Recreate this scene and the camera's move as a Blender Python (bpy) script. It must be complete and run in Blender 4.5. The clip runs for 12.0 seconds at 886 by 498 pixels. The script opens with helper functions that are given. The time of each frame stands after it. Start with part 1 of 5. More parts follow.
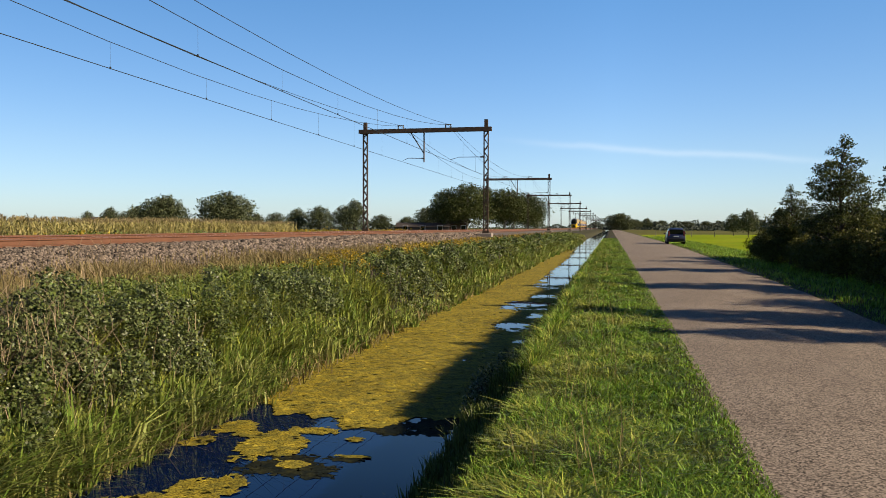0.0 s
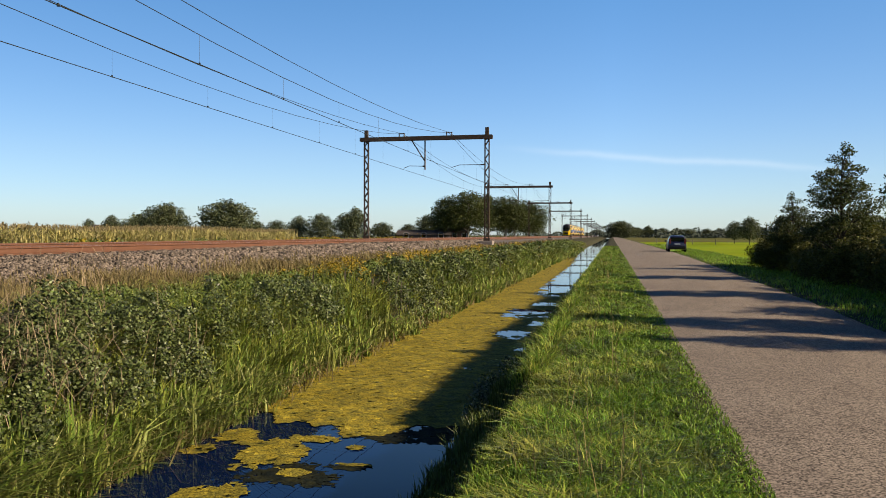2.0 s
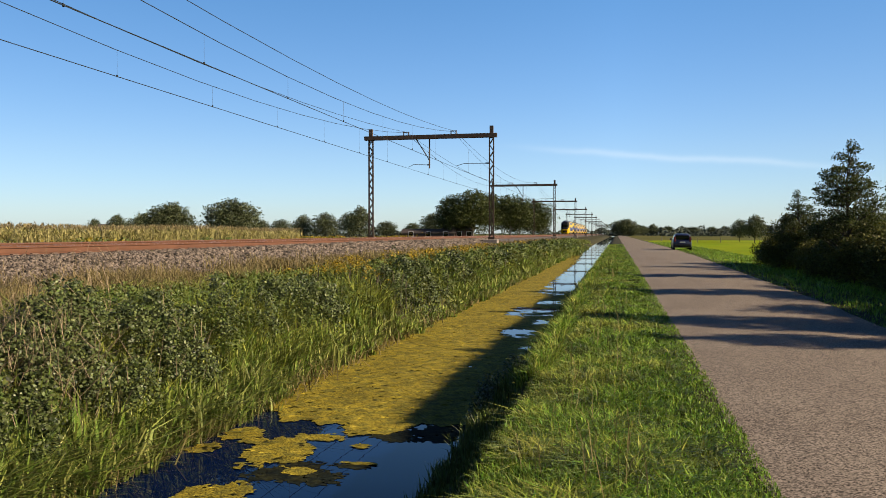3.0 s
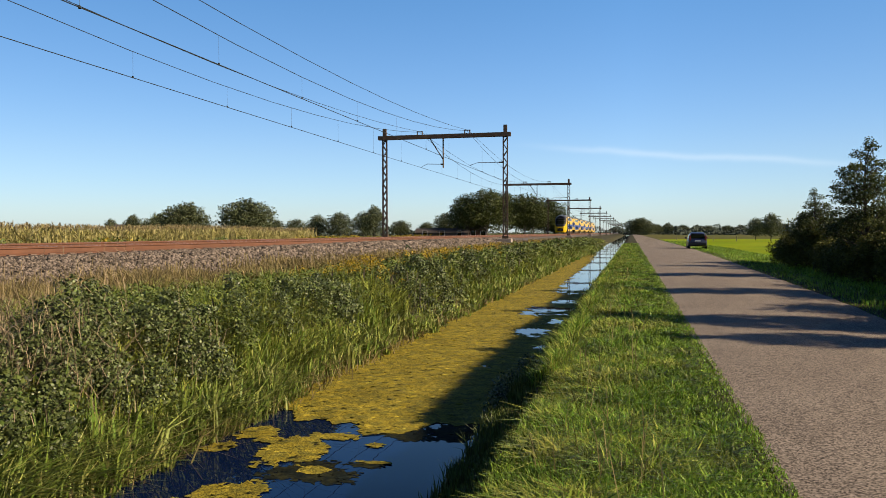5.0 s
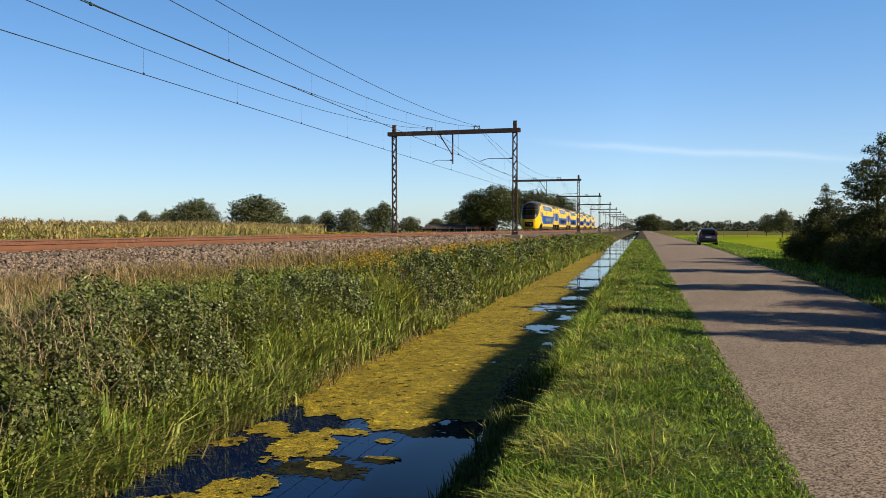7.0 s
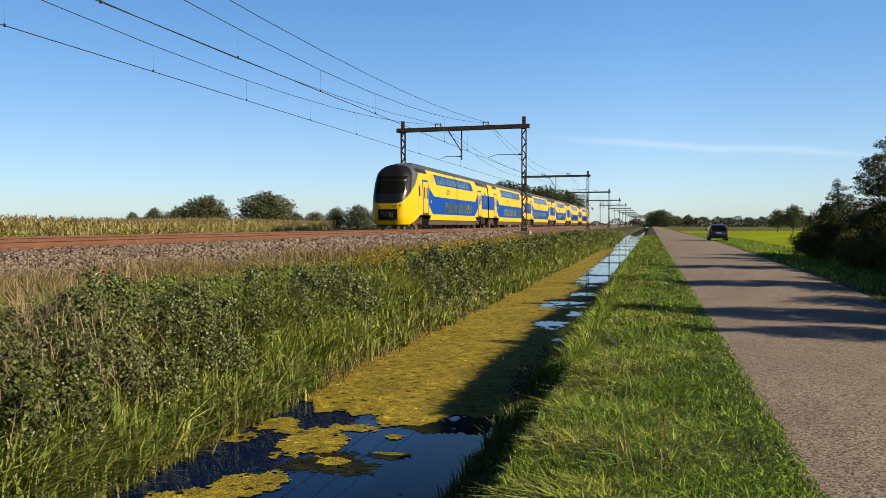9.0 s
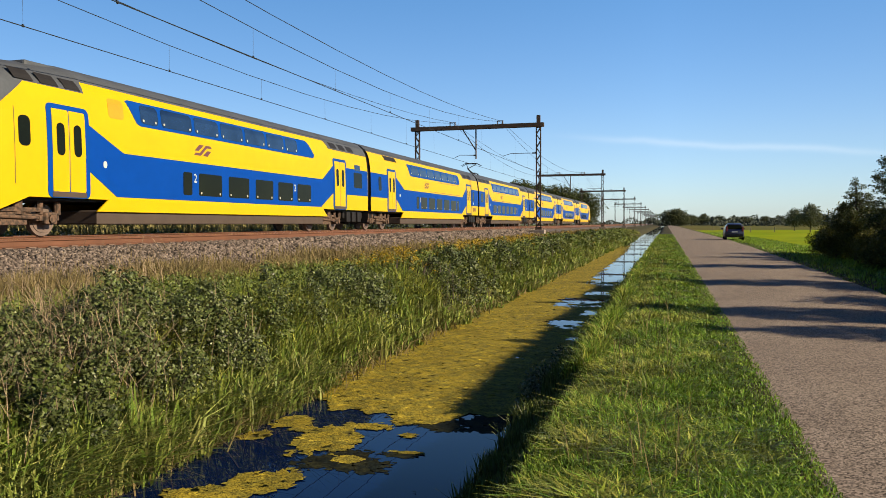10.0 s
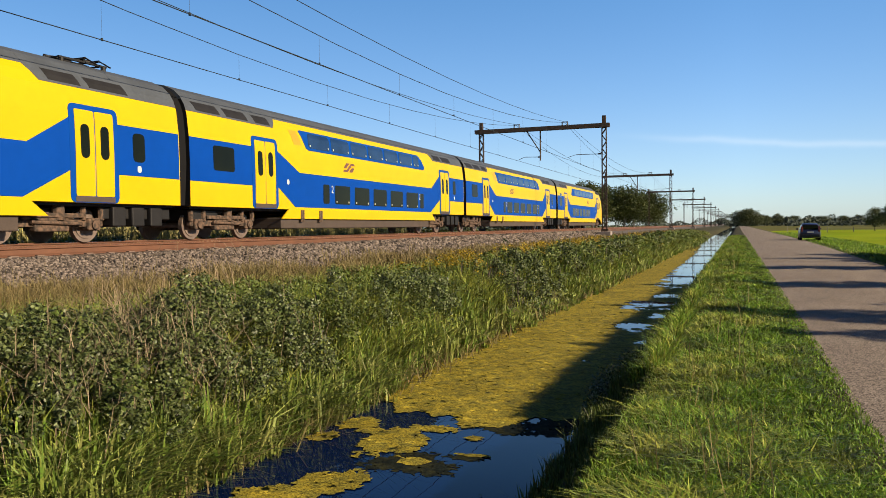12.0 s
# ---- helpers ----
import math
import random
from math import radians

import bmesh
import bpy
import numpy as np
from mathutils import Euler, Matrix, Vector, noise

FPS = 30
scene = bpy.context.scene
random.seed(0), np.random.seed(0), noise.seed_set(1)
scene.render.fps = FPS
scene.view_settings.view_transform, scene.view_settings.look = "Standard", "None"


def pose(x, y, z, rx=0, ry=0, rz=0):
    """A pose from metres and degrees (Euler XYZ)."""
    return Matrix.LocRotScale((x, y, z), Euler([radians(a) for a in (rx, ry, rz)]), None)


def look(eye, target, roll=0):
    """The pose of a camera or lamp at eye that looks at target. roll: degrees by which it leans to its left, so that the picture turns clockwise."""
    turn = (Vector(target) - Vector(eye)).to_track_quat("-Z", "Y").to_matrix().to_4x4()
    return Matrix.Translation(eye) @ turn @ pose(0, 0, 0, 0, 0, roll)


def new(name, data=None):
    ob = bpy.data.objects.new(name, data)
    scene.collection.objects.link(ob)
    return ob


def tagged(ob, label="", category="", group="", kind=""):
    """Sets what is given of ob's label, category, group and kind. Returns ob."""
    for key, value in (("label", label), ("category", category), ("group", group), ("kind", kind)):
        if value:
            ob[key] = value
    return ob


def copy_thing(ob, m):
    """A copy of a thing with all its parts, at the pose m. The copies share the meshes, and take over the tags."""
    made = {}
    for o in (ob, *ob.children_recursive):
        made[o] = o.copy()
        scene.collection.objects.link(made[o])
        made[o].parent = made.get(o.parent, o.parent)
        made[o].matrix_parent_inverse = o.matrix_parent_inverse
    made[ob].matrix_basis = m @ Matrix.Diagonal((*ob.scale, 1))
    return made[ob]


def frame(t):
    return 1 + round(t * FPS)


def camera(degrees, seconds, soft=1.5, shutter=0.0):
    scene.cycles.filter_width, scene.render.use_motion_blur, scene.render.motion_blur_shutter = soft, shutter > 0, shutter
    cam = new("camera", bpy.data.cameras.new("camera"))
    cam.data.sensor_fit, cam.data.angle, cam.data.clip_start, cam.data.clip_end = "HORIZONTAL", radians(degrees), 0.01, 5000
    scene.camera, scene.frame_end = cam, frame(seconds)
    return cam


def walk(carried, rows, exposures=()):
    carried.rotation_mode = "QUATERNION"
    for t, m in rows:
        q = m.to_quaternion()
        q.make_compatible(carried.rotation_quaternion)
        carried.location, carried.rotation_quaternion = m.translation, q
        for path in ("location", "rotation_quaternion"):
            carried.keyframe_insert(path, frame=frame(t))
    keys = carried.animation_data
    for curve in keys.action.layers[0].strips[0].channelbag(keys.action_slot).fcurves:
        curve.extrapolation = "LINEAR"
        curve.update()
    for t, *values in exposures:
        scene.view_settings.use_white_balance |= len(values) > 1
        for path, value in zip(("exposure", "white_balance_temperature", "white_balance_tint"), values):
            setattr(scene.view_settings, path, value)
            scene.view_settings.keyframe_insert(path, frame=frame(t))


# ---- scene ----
# ---- camera: held in the hand at one spot, turning slowly to its left ----
EYE = (0.0, 0.0, 1.6)
TURNS = [  # seconds, yaw, pitch, roll in degrees
    (0.0, 12.08, -1.58, -0.13),
    (0.5, 12.08, -1.43, -0.15),
    (1.0, 12.05, -1.27, -0.14),
    (1.5, 12.07, -1.09, -0.17),
    (2.0, 12.15, -1.02, -0.11),
    (2.5, 12.31, -1.08, -0.04),
    (3.0, 12.49, -1.12, 0.02),
    (3.5, 12.69, -1.12, 0.15),
    (5.5, 13.76, -1.24, 0.12),
    (6.0, 13.92, -1.37, 0.11),
    (6.5, 13.97, -1.37, 0.12),
    (7.0, 14.20, -1.45, 0.15),
    (9.0, 14.86, -1.72, 0.26),
    (9.5, 15.30, -1.79, 0.25),
    (10.0, 15.90, -1.80, 0.24),
    (10.5, 16.48, -1.82, 0.36),
    (11.0, 17.08, -1.72, 0.43),
    (11.5, 17.99, -1.68, 0.50),
    (11.6, 18.25, -1.67, 0.51),
    (11.7, 18.57, -1.66, 0.54),
    (11.8, 18.92, -1.64, 0.55),
    (11.9, 19.54, -1.61, 0.60),
    (12.0, 20.61, -1.56, 0.71),
]
cam = camera(58.98, 12.0, soft=0.7)
walk(cam, [(t, pose(*EYE, 90 + p, r, y)) for t, y, p, r in TURNS], [(0.0, 1.2), (12.0, 1.2)])

# ---- light: low clear sun from across the road ----
SUN_ELEV, SUN_AZ = radians(25.0), (1.0, -0.10)
world = bpy.data.worlds.new("sky")
scene.world = world
world.use_nodes = True
wn = world.node_tree
wn.nodes.clear()
sky = wn.nodes.new("ShaderNodeTexSky")
sky.sky_type, sky.sun_disc = "NISHITA", False
sky.sun_elevation, sky.sun_rotation = SUN_ELEV, math.atan2(SUN_AZ[0], SUN_AZ[1])
sky.altitude, sky.air_density, sky.dust_density, sky.ozone_density = 0, 0.85, 0.4, 3.0
bg = wn.nodes.new("ShaderNodeBackground")
bg.inputs["Strength"].default_value = 0.083
wout = wn.nodes.new("ShaderNodeOutputWorld")
rich = wn.nodes.new("ShaderNodeMix")
rich.data_type, rich.blend_type = "RGBA", "MULTIPLY"
rich.inputs[0].default_value = 1.0
wn.links.new(sky.outputs[0], rich.inputs[6])


def sky_math(op, p, q, r=0.0):
    n = wn.nodes.new("ShaderNodeMath")
    n.operation = op
    for k, v in enumerate((p, q, r)):
        if isinstance(v, (int, float)):
            n.inputs[k].default_value = v
        else:
            wn.links.new(v, n.inputs[k])
    return n.outputs[0]


# one thin streak of high cloud low over the road's end
co, xyz, wisp, cloud, depth_tint = (wn.nodes.new(n) for n in ("ShaderNodeTexCoord", "ShaderNodeSeparateXYZ", "ShaderNodeTexNoise", "ShaderNodeMix", "ShaderNodeValToRGB"))
wisp.inputs["Scale"].default_value, wisp.inputs["Detail"].default_value = 14.0, 4.0
wn.links.new(co.outputs["Generated"], xyz.inputs[0])
wn.links.new(co.outputs["Generated"], wisp.inputs["Vector"])
# clean air: paler low down, a deeper blue overhead
ramp = depth_tint.color_ramp.elements
for pos, tint in ((0.03, (0.77, 0.82, 0.93)), (0.10, (0.77, 0.83, 0.92)), (0.30, (0.59, 0.87, 1.02)), (0.50, (0.22, 0.38, 0.58))):
    ramp.new(pos).color = (*tint, 1)
ramp[0].color, ramp[-1].color = (0.76, 0.84, 1.0, 1), (0.10, 0.18, 0.30, 1)
# the air is a little duller far to either hand
level_out = wn.nodes.new("ShaderNodeMix")
level_out.data_type, level_out.blend_type = "RGBA", "MULTIPLY"
level_out.inputs[0].default_value = 1.0
wn.links.new(depth_tint.outputs[0], level_out.inputs[6])
wn.links.new(sky_math("MINIMUM", sky_math("MULTIPLY_ADD", xyz.outputs[0], 0.42, 1.07), sky_math("MULTIPLY_ADD", xyz.outputs[0], -0.45, 1.07)), level_out.inputs[7])
wn.links.new(xyz.outputs[2], depth_tint.inputs[0])
wn.links.new(level_out.outputs[2], rich.inputs[7])
off = sky_math("ADD", xyz.outputs[2], sky_math("MULTIPLY_ADD", xyz.outputs[0], 0.085, -0.0985))
off = sky_math("ADD", off, sky_math("MULTIPLY_ADD", wisp.outputs[0], 0.010, -0.005))
thin = sky_math("POWER", 2.718, sky_math("MULTIPLY", sky_math("POWER", sky_math("MULTIPLY", off, 260.0), 2.0), -1.0))
ends = sky_math("POWER", 2.718, sky_math("MULTIPLY", sky_math("POWER", sky_math("MULTIPLY_ADD", xyz.outputs[0], 6.0, -0.45), 4.0), -1.0))
ahead_only = sky_math("GREATER_THAN", xyz.outputs[1], 0.0)
cloud.data_type = "RGBA"
cloud.inputs[7].default_value = (5.2, 5.6, 5.9, 1)
wn.links.new(sky_math("MULTIPLY", sky_math("MULTIPLY", sky_math("MULTIPLY", thin, ends), ahead_only), 0.22), cloud.inputs[0])
wn.links.new(rich.outputs[2], cloud.inputs[6])
wn.links.new(cloud.outputs[2], bg.inputs["Color"])
wn.links.new(bg.outputs[0], wout.inputs["Surface"])

sun = new("sun", bpy.data.lights.new("sun", "SUN"))
sun.data.energy, sun.data.angle, sun.data.color = 5.0, radians(0.53), (1.0, 0.81, 0.56)
sun_dir = Vector((SUN_AZ[0], SUN_AZ[1], math.hypot(*SUN_AZ) * math.tan(SUN_ELEV))).normalized()
sun.matrix_world = look(sun_dir * 50, (0, 0, 0))

# ---- materials ----
def shade(name, rgb, rough=0.6, metal=0.0, vary=0.25, scale=3.0, fine=40.0, bump=0.0, spec=0.4, island=0.0, through_light=0.0, other=None, coat=0.0, mixscale=None, speckle=None):
    """A procedural surface: a colour that drifts at two scales, towards `other` in patches, with fine relief."""
    m = bpy.data.materials.new(name)
    m.use_nodes = True
    t = m.node_tree
    b, out = t.nodes["Principled BSDF"], t.nodes["Material Output"]
    b.inputs["Roughness"].default_value, b.inputs["Metallic"].default_value = rough, metal
    b.inputs["Specular IOR Level"].default_value, b.inputs["Coat Weight"].default_value = spec, coat
    geo, co = t.nodes.new("ShaderNodeNewGeometry"), t.nodes.new("ShaderNodeTexCoord")
    big, small = t.nodes.new("ShaderNodeTexNoise"), t.nodes.new("ShaderNodeTexNoise")
    for n, s, d in ((big, scale, 3), (small, fine, 2)):
        n.inputs["Scale"].default_value, n.inputs["Detail"].default_value = s, d
        t.links.new(co.outputs["Object"], n.inputs["Vector"])

    def calc(op, a, c):
        n = t.nodes.new("ShaderNodeMath")
        n.operation = op
        for k, v in enumerate((a, c)):
            if isinstance(v, (int, float)):
                n.inputs[k].default_value = v
            else:
                t.links.new(v, n.inputs[k])
        return n.outputs[0]

    level = calc("ADD", calc("MULTIPLY", calc("SUBTRACT", big.outputs[0], 0.5), 2.2 * vary), calc("MULTIPLY", calc("SUBTRACT", small.outputs[0], 0.5), 1.6 * vary))
    if island:
        level = calc("ADD", level, calc("MULTIPLY", calc("SUBTRACT", geo.outputs["Random Per Island"], 0.5), 2 * island))
    level = calc("ADD", level, 1.0)
    if speckle:
        cells = t.nodes.new("ShaderNodeTexVoronoi")
        cells.inputs["Scale"].default_value = speckle[0]
        t.links.new(co.outputs["Object"], cells.inputs["Vector"])
        grain = t.nodes.new("ShaderNodeSeparateColor")
        t.links.new(cells.outputs["Color"], grain.inputs[0])
        level = calc("MULTIPLY", level, calc("ADD", calc("MULTIPLY", grain.outputs[0], 2 * speckle[1]), 1 - speckle[1]))
    mix = t.nodes.new("ShaderNodeMix")
    mix.data_type = "RGBA"
    mix.inputs[6].default_value, mix.inputs[7].default_value = (*rgb, 1), (*(other or rgb), 1)
    if other:
        if island:
            w = calc("MULTIPLY", geo.outputs["Random Per Island"], calc("MULTIPLY", big.outputs[0], 1.6))
            # a second draw from the same piece, so hue and lightness do not go together
            w = calc("FRACT", calc("MULTIPLY", w, 7.31), 0.0)
        else:
            r = t.nodes.new("ShaderNodeMapRange")
            r.inputs["From Min"].default_value, r.inputs["From Max"].default_value = 0.42, 0.6
            n3 = t.nodes.new("ShaderNodeTexNoise")
            n3.inputs["Scale"].default_value, n3.inputs["Detail"].default_value = mixscale or scale * 2.3, 5
            t.links.new(co.outputs["Object"], n3.inputs["Vector"])
            t.links.new(n3.outputs[0], r.inputs[0])
            w = r.outputs[0]
        t.links.new(w, mix.inputs[0])
    else:
        mix.inputs[0].default_value = 0.0
    mul = t.nodes.new("ShaderNodeMix")
    mul.data_type, mul.blend_type = "RGBA", "MULTIPLY"
    mul.inputs[0].default_value = 1.0
    t.links.new(mix.outputs[2], mul.inputs[6])
    t.links.new(level, mul.inputs[7])
    t.links.new(mul.outputs[2], b.inputs["Base Color"])
    if bump:
        bp = t.nodes.new("ShaderNodeBump")
        bp.inputs["Strength"].default_value, bp.inputs["Distance"].default_value = min(1.0, bump * 20), bump
        t.links.new(small.outputs[0], bp.inputs["Height"])
        t.links.new(bp.outputs[0], b.inputs["Normal"])
    if through_light:
        tr, add = t.nodes.new("ShaderNodeBsdfTranslucent"), t.nodes.new("ShaderNodeMixShader")
        t.links.new(mul.outputs[2], tr.inputs["Color"])
        add.inputs[0].default_value = through_light
        t.links.new(b.outputs[0], add.inputs[1])
        t.links.new(tr.outputs[0], add.inputs[2])
        t.links.new(add.outputs[0], out.inputs["Surface"])
    return m


def leafy(name, rgb, other, rough=0.5, island=0.35, thr=0.3):
    return shade(name, rgb, rough, vary=0.3, scale=0.5, fine=6.0, island=island, through_light=thr, other=other, spec=0.22)


M_GRASS = leafy("verge_grass", (0.078, 0.182, 0.013), (0.165, 0.212, 0.027), island=0.75, thr=0.2)
M_GRASS_DRY = leafy("dry_grass", (0.165, 0.122, 0.056), (0.125, 0.108, 0.040), 0.7, thr=0.15)
M_REED = leafy("reed_leaf", (0.118, 0.165, 0.028), (0.225, 0.225, 0.070), island=0.5, thr=0.15)
M_HERB = leafy("bank_herb", (0.092, 0.128, 0.018), (0.155, 0.155, 0.038), island=0.55, thr=0.18)
M_NETTLE = leafy("nettle_leaf", (0.034, 0.050, 0.015), (0.080, 0.095, 0.032), 0.42, 0.7, 0.06)
M_PALEGRASS = leafy("pale_grass", (0.140, 0.195, 0.022), (0.240, 0.240, 0.048), island=0.6, thr=0.18)
M_TUFT = leafy("tuft_grass", (0.084, 0.148, 0.020), (0.145, 0.175, 0.034), island=0.45, thr=0.15)
M_SEDGE = leafy("dark_sedge", (0.052, 0.082, 0.015), (0.090, 0.106, 0.025), island=0.45, thr=0.15)
M_TWIG = leafy("dry_twig", (0.14, 0.105, 0.066), (0.20, 0.155, 0.10), 0.8, 0.35, 0.0)
M_FLOWER = leafy("yellow_flower", (0.266, 0.184, 0.00967), (0.193, 0.145, 0.0145), 0.6, 0.3, 0.2)
M_CORN = leafy("maize_leaf", (0.34, 0.29, 0.13), (0.22, 0.21, 0.06), 0.6)
M_TASSEL = leafy("maize_tassel", (0.266, 0.218, 0.116), (0.218, 0.174, 0.0874), 0.7)
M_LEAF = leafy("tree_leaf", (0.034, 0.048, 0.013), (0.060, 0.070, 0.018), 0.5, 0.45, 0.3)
# aerial haze is mixed into the next two greens, greyer and bluer
M_LEAF_FAR = leafy("hazed_far_leaf", (0.046, 0.062, 0.027), (0.088, 0.098, 0.045), 0.7, 0.4, 0.2)
M_WOODS = leafy("hazed_horizon_leaf", (0.030, 0.042, 0.032), (0.050, 0.060, 0.044), 0.8, 0.2, 0.05)
M_LEAF_BUSH = leafy("bush_leaf", (0.048, 0.062, 0.012), (0.105, 0.100, 0.022), 0.6, 0.5, 0.3)
M_BARK = shade("bark", (0.0411, 0.0329, 0.0242), 0.9, vary=0.4, scale=2, fine=25, bump=0.01)
M_PALE_BARK = shade("pale_bark", (0.174, 0.154, 0.13), 0.85, vary=0.4, scale=2, fine=12, bump=0.005)
M_EARTH = shade("bank_earth", (0.0266, 0.029, 0.0106), 0.95, vary=0.5, scale=1.5, fine=30, bump=0.02, spec=0.1, other=(0.0435, 0.0363, 0.0193))
M_MEADOW = shade("mown_meadow", (0.135, 0.195, 0.002), 0.95, vary=0.35, scale=0.05, fine=3.0, bump=0.02, other=(0.175, 0.215, 0.003), mixscale=0.12, spec=0.03)
M_FIELD = shade("far_field", (0.0677, 0.0774, 0.0193), 0.95, vary=0.4, scale=0.02, fine=0.8, spec=0.03, other=(0.0967, 0.0874, 0.029), mixscale=0.03)
M_ASPHALT = shade("road_asphalt", (0.146, 0.121, 0.101), 0.92, vary=0.12, scale=0.5, fine=40, bump=0.004, spec=0.12, other=(0.166, 0.139, 0.116), mixscale=0.7, speckle=(85, 0.9))
M_STONE = shade("ballast_stone", (0.066, 0.053, 0.045), 0.9, vary=0.3, scale=4, fine=30, island=0.8, other=(0.122, 0.099, 0.084), bump=0.004, spec=0.2)
M_BALLAST = shade("ballast_rusty", (0.098, 0.058, 0.040), 0.95, vary=0.5, scale=3, fine=22, bump=0.03, spec=0.1, other=(0.125, 0.076, 0.054))
M_BALLAST_GREY = shade("ballast_grey", (0.0532, 0.0435, 0.0387), 0.95, vary=0.5, scale=5, fine=24, bump=0.03)
M_RAIL = shade("rusty_rail", (0.0967, 0.0411, 0.0218), 0.75, 0.2, vary=0.3, scale=2, fine=30, bump=0.002)
M_RAILTOP = shade("worn_railhead", (0.45, 0.40, 0.37), 0.3, 1.0, vary=0.2)
M_SLEEPER = shade("sleeper_concrete", (0.116, 0.0796, 0.0605), 0.9, vary=0.3, scale=3, fine=40, bump=0.004)
M_STEEL = shade("portal_steel", (0.045, 0.036, 0.030), 0.85, 0.1, vary=0.4, scale=2, fine=20, bump=0.003, spec=0.2, other=(0.068, 0.044, 0.032))
M_CONCRETE = shade("footing_concrete", (0.174, 0.145, 0.126), 0.9, vary=0.3, scale=3, fine=30, bump=0.004)
M_WIRE = shade("wire_copper", (0.0169, 0.0218, 0.0242), 0.6, 0.4, vary=0.2)
M_INSUL = shade("insulator", (0.0774, 0.0677, 0.0629), 0.4, vary=0.2)
M_YELLOW = shade("train_yellow", (0.40, 0.268, 0.0015), 0.42, vary=0.06, scale=0.7, fine=3, spec=0.14)
M_BLUE = shade("train_blue", (0.0006, 0.034, 0.215), 0.45, vary=0.10, scale=0.7, fine=3, spec=0.08)
M_FRAMEBLUE = shade("train_frame_blue", (0.0012, 0.036, 0.205), 0.5, vary=0.08, scale=0.7, fine=3, spec=0.06)
M_ROOF = shade("train_roof_grey", (0.046, 0.053, 0.064), 0.6, vary=0.25, scale=1.2, fine=12, spec=0.2)
M_ROOFDARK = shade("train_roof_panel", (0.010, 0.0095, 0.010), 0.6, vary=0.4, scale=3, fine=30, spec=0.2)
M_MASK = shade("train_mask_dark", (0.0065, 0.007, 0.009), 0.4, vary=0.1, spec=0.2)
# dark glass; mirrored grass is put into the base colour as faint green
M_GLASS = shade("green_cast_glass", (0.0045, 0.006, 0.0025), 0.05, vary=0.5, scale=0.8, spec=0.10)
# the blue base adds to the sky that these leaning panes mirror
M_UPGLASS = shade("upper_deck_glass", (0.008, 0.022, 0.062), 0.05, vary=0.7, scale=1.1, spec=0.45, coat=0.2)
M_SKIRT = shade("train_skirt", (0.040, 0.028, 0.022), 0.8, vary=0.3, scale=2, fine=20)
M_BOGIE = shade("bogie_dirt", (0.095, 0.060, 0.042), 0.85, 0.1, vary=0.5, scale=4, fine=30, bump=0.004, spec=0.2, other=(0.034, 0.026, 0.021))
M_WHEEL = shade("wheel_steel", (0.16, 0.12, 0.10), 0.6, 0.6, vary=0.3, scale=5)
M_BLACK = shade("black_rubber", (0.005, 0.005, 0.006), 0.85, vary=0.2, spec=0.15)
M_WHITE = shade("white_paint", (0.363, 0.367, 0.378), 0.5, vary=0.05)
M_PANE_DOT = shade("pale_pane_dot", (0.30, 0.29, 0.25), 0.5, vary=0.1)
M_NUM = shade("number_paint", (0.0774, 0.0284, 0.0384), 0.5, vary=0.05)
M_CARBLUE = shade("car_paint", (0.008, 0.010, 0.035), 0.35, vary=0.1, coat=0.25, spec=0.3)
M_LAMPRED = shade("tail_lamp", (0.085, 0.010, 0.010), 0.25, vary=0.1, coat=0.6)
M_LAMP = shade("lamp_glass", (0.351, 0.133, 0.0234), 0.2, vary=0.1, coat=0.5)
M_ORANGE = shade("orange_panel", (0.46, 0.19, 0.004), 0.4, vary=0.15)
M_BRICK = shade("house_brick", (0.0629, 0.0339, 0.0242), 0.9, vary=0.3, scale=2, fine=12)
M_TILE = shade("roof_tile", (0.0339, 0.0266, 0.0242), 0.8, vary=0.3, scale=2, fine=8)
M_SUNKEN = shade("sunken_weed", (0.008, 0.011, 0.009), 0.9, vary=0.5, scale=2.0, fine=30, bump=0.004, spec=0.05, other=(0.018, 0.019, 0.009), mixscale=6, speckle=(60, 0.6))
M_WEED = shade("duckweed", (0.188, 0.148, 0.016), 0.9, vary=0.4, scale=1.2, fine=30, bump=0.012, spec=0.1, other=(0.120, 0.104, 0.016), mixscale=6, speckle=(70, 0.7))


def water_material():
    m = bpy.data.materials.new("ditch_water")
    m.use_nodes = True
    t = m.node_tree
    b = t.nodes["Principled BSDF"]
    # the blue base colour makes up for sky blue missing from the reflection
    b.inputs["Base Color"].default_value = (0.0006, 0.005, 0.030, 1)
    b.inputs["Roughness"].default_value, b.inputs["IOR"].default_value = 0.01, 1.20
    n, bp, co = t.nodes.new("ShaderNodeTexNoise"), t.nodes.new("ShaderNodeBump"), t.nodes.new("ShaderNodeTexCoord")
    n.inputs["Scale"].default_value, n.inputs["Detail"].default_value = 2.5, 2
    bp.inputs["Strength"].default_value, bp.inputs["Distance"].default_value = 0.05, 0.006
    t.links.new(co.outputs["Object"], n.inputs["Vector"])
    t.links.new(n.outputs[0], bp.inputs["Height"])
    t.links.new(bp.outputs[0], b.inputs["Normal"])
    return m


M_WATER = water_material()

# ---- mesh helpers ----
def mesh_arrays(name, v, f, *mats):
    """A mesh from arrays of corners and of faces with the same number of corners each."""
    me = bpy.data.meshes.new(name)
    v, f = np.asarray(v, np.float32), np.asarray(f, np.int32)
    me.vertices.add(len(v))
    me.vertices.foreach_set("co", v.ravel())
    me.loops.add(f.size)
    me.loops.foreach_set("vertex_index", f.ravel())
    me.polygons.add(len(f))
    me.polygons.foreach_set("loop_start", np.arange(0, f.size, f.shape[1], dtype=np.int32))
    me.update(calc_edges=True)
    for m in mats:
        me.materials.append(m)
    return me


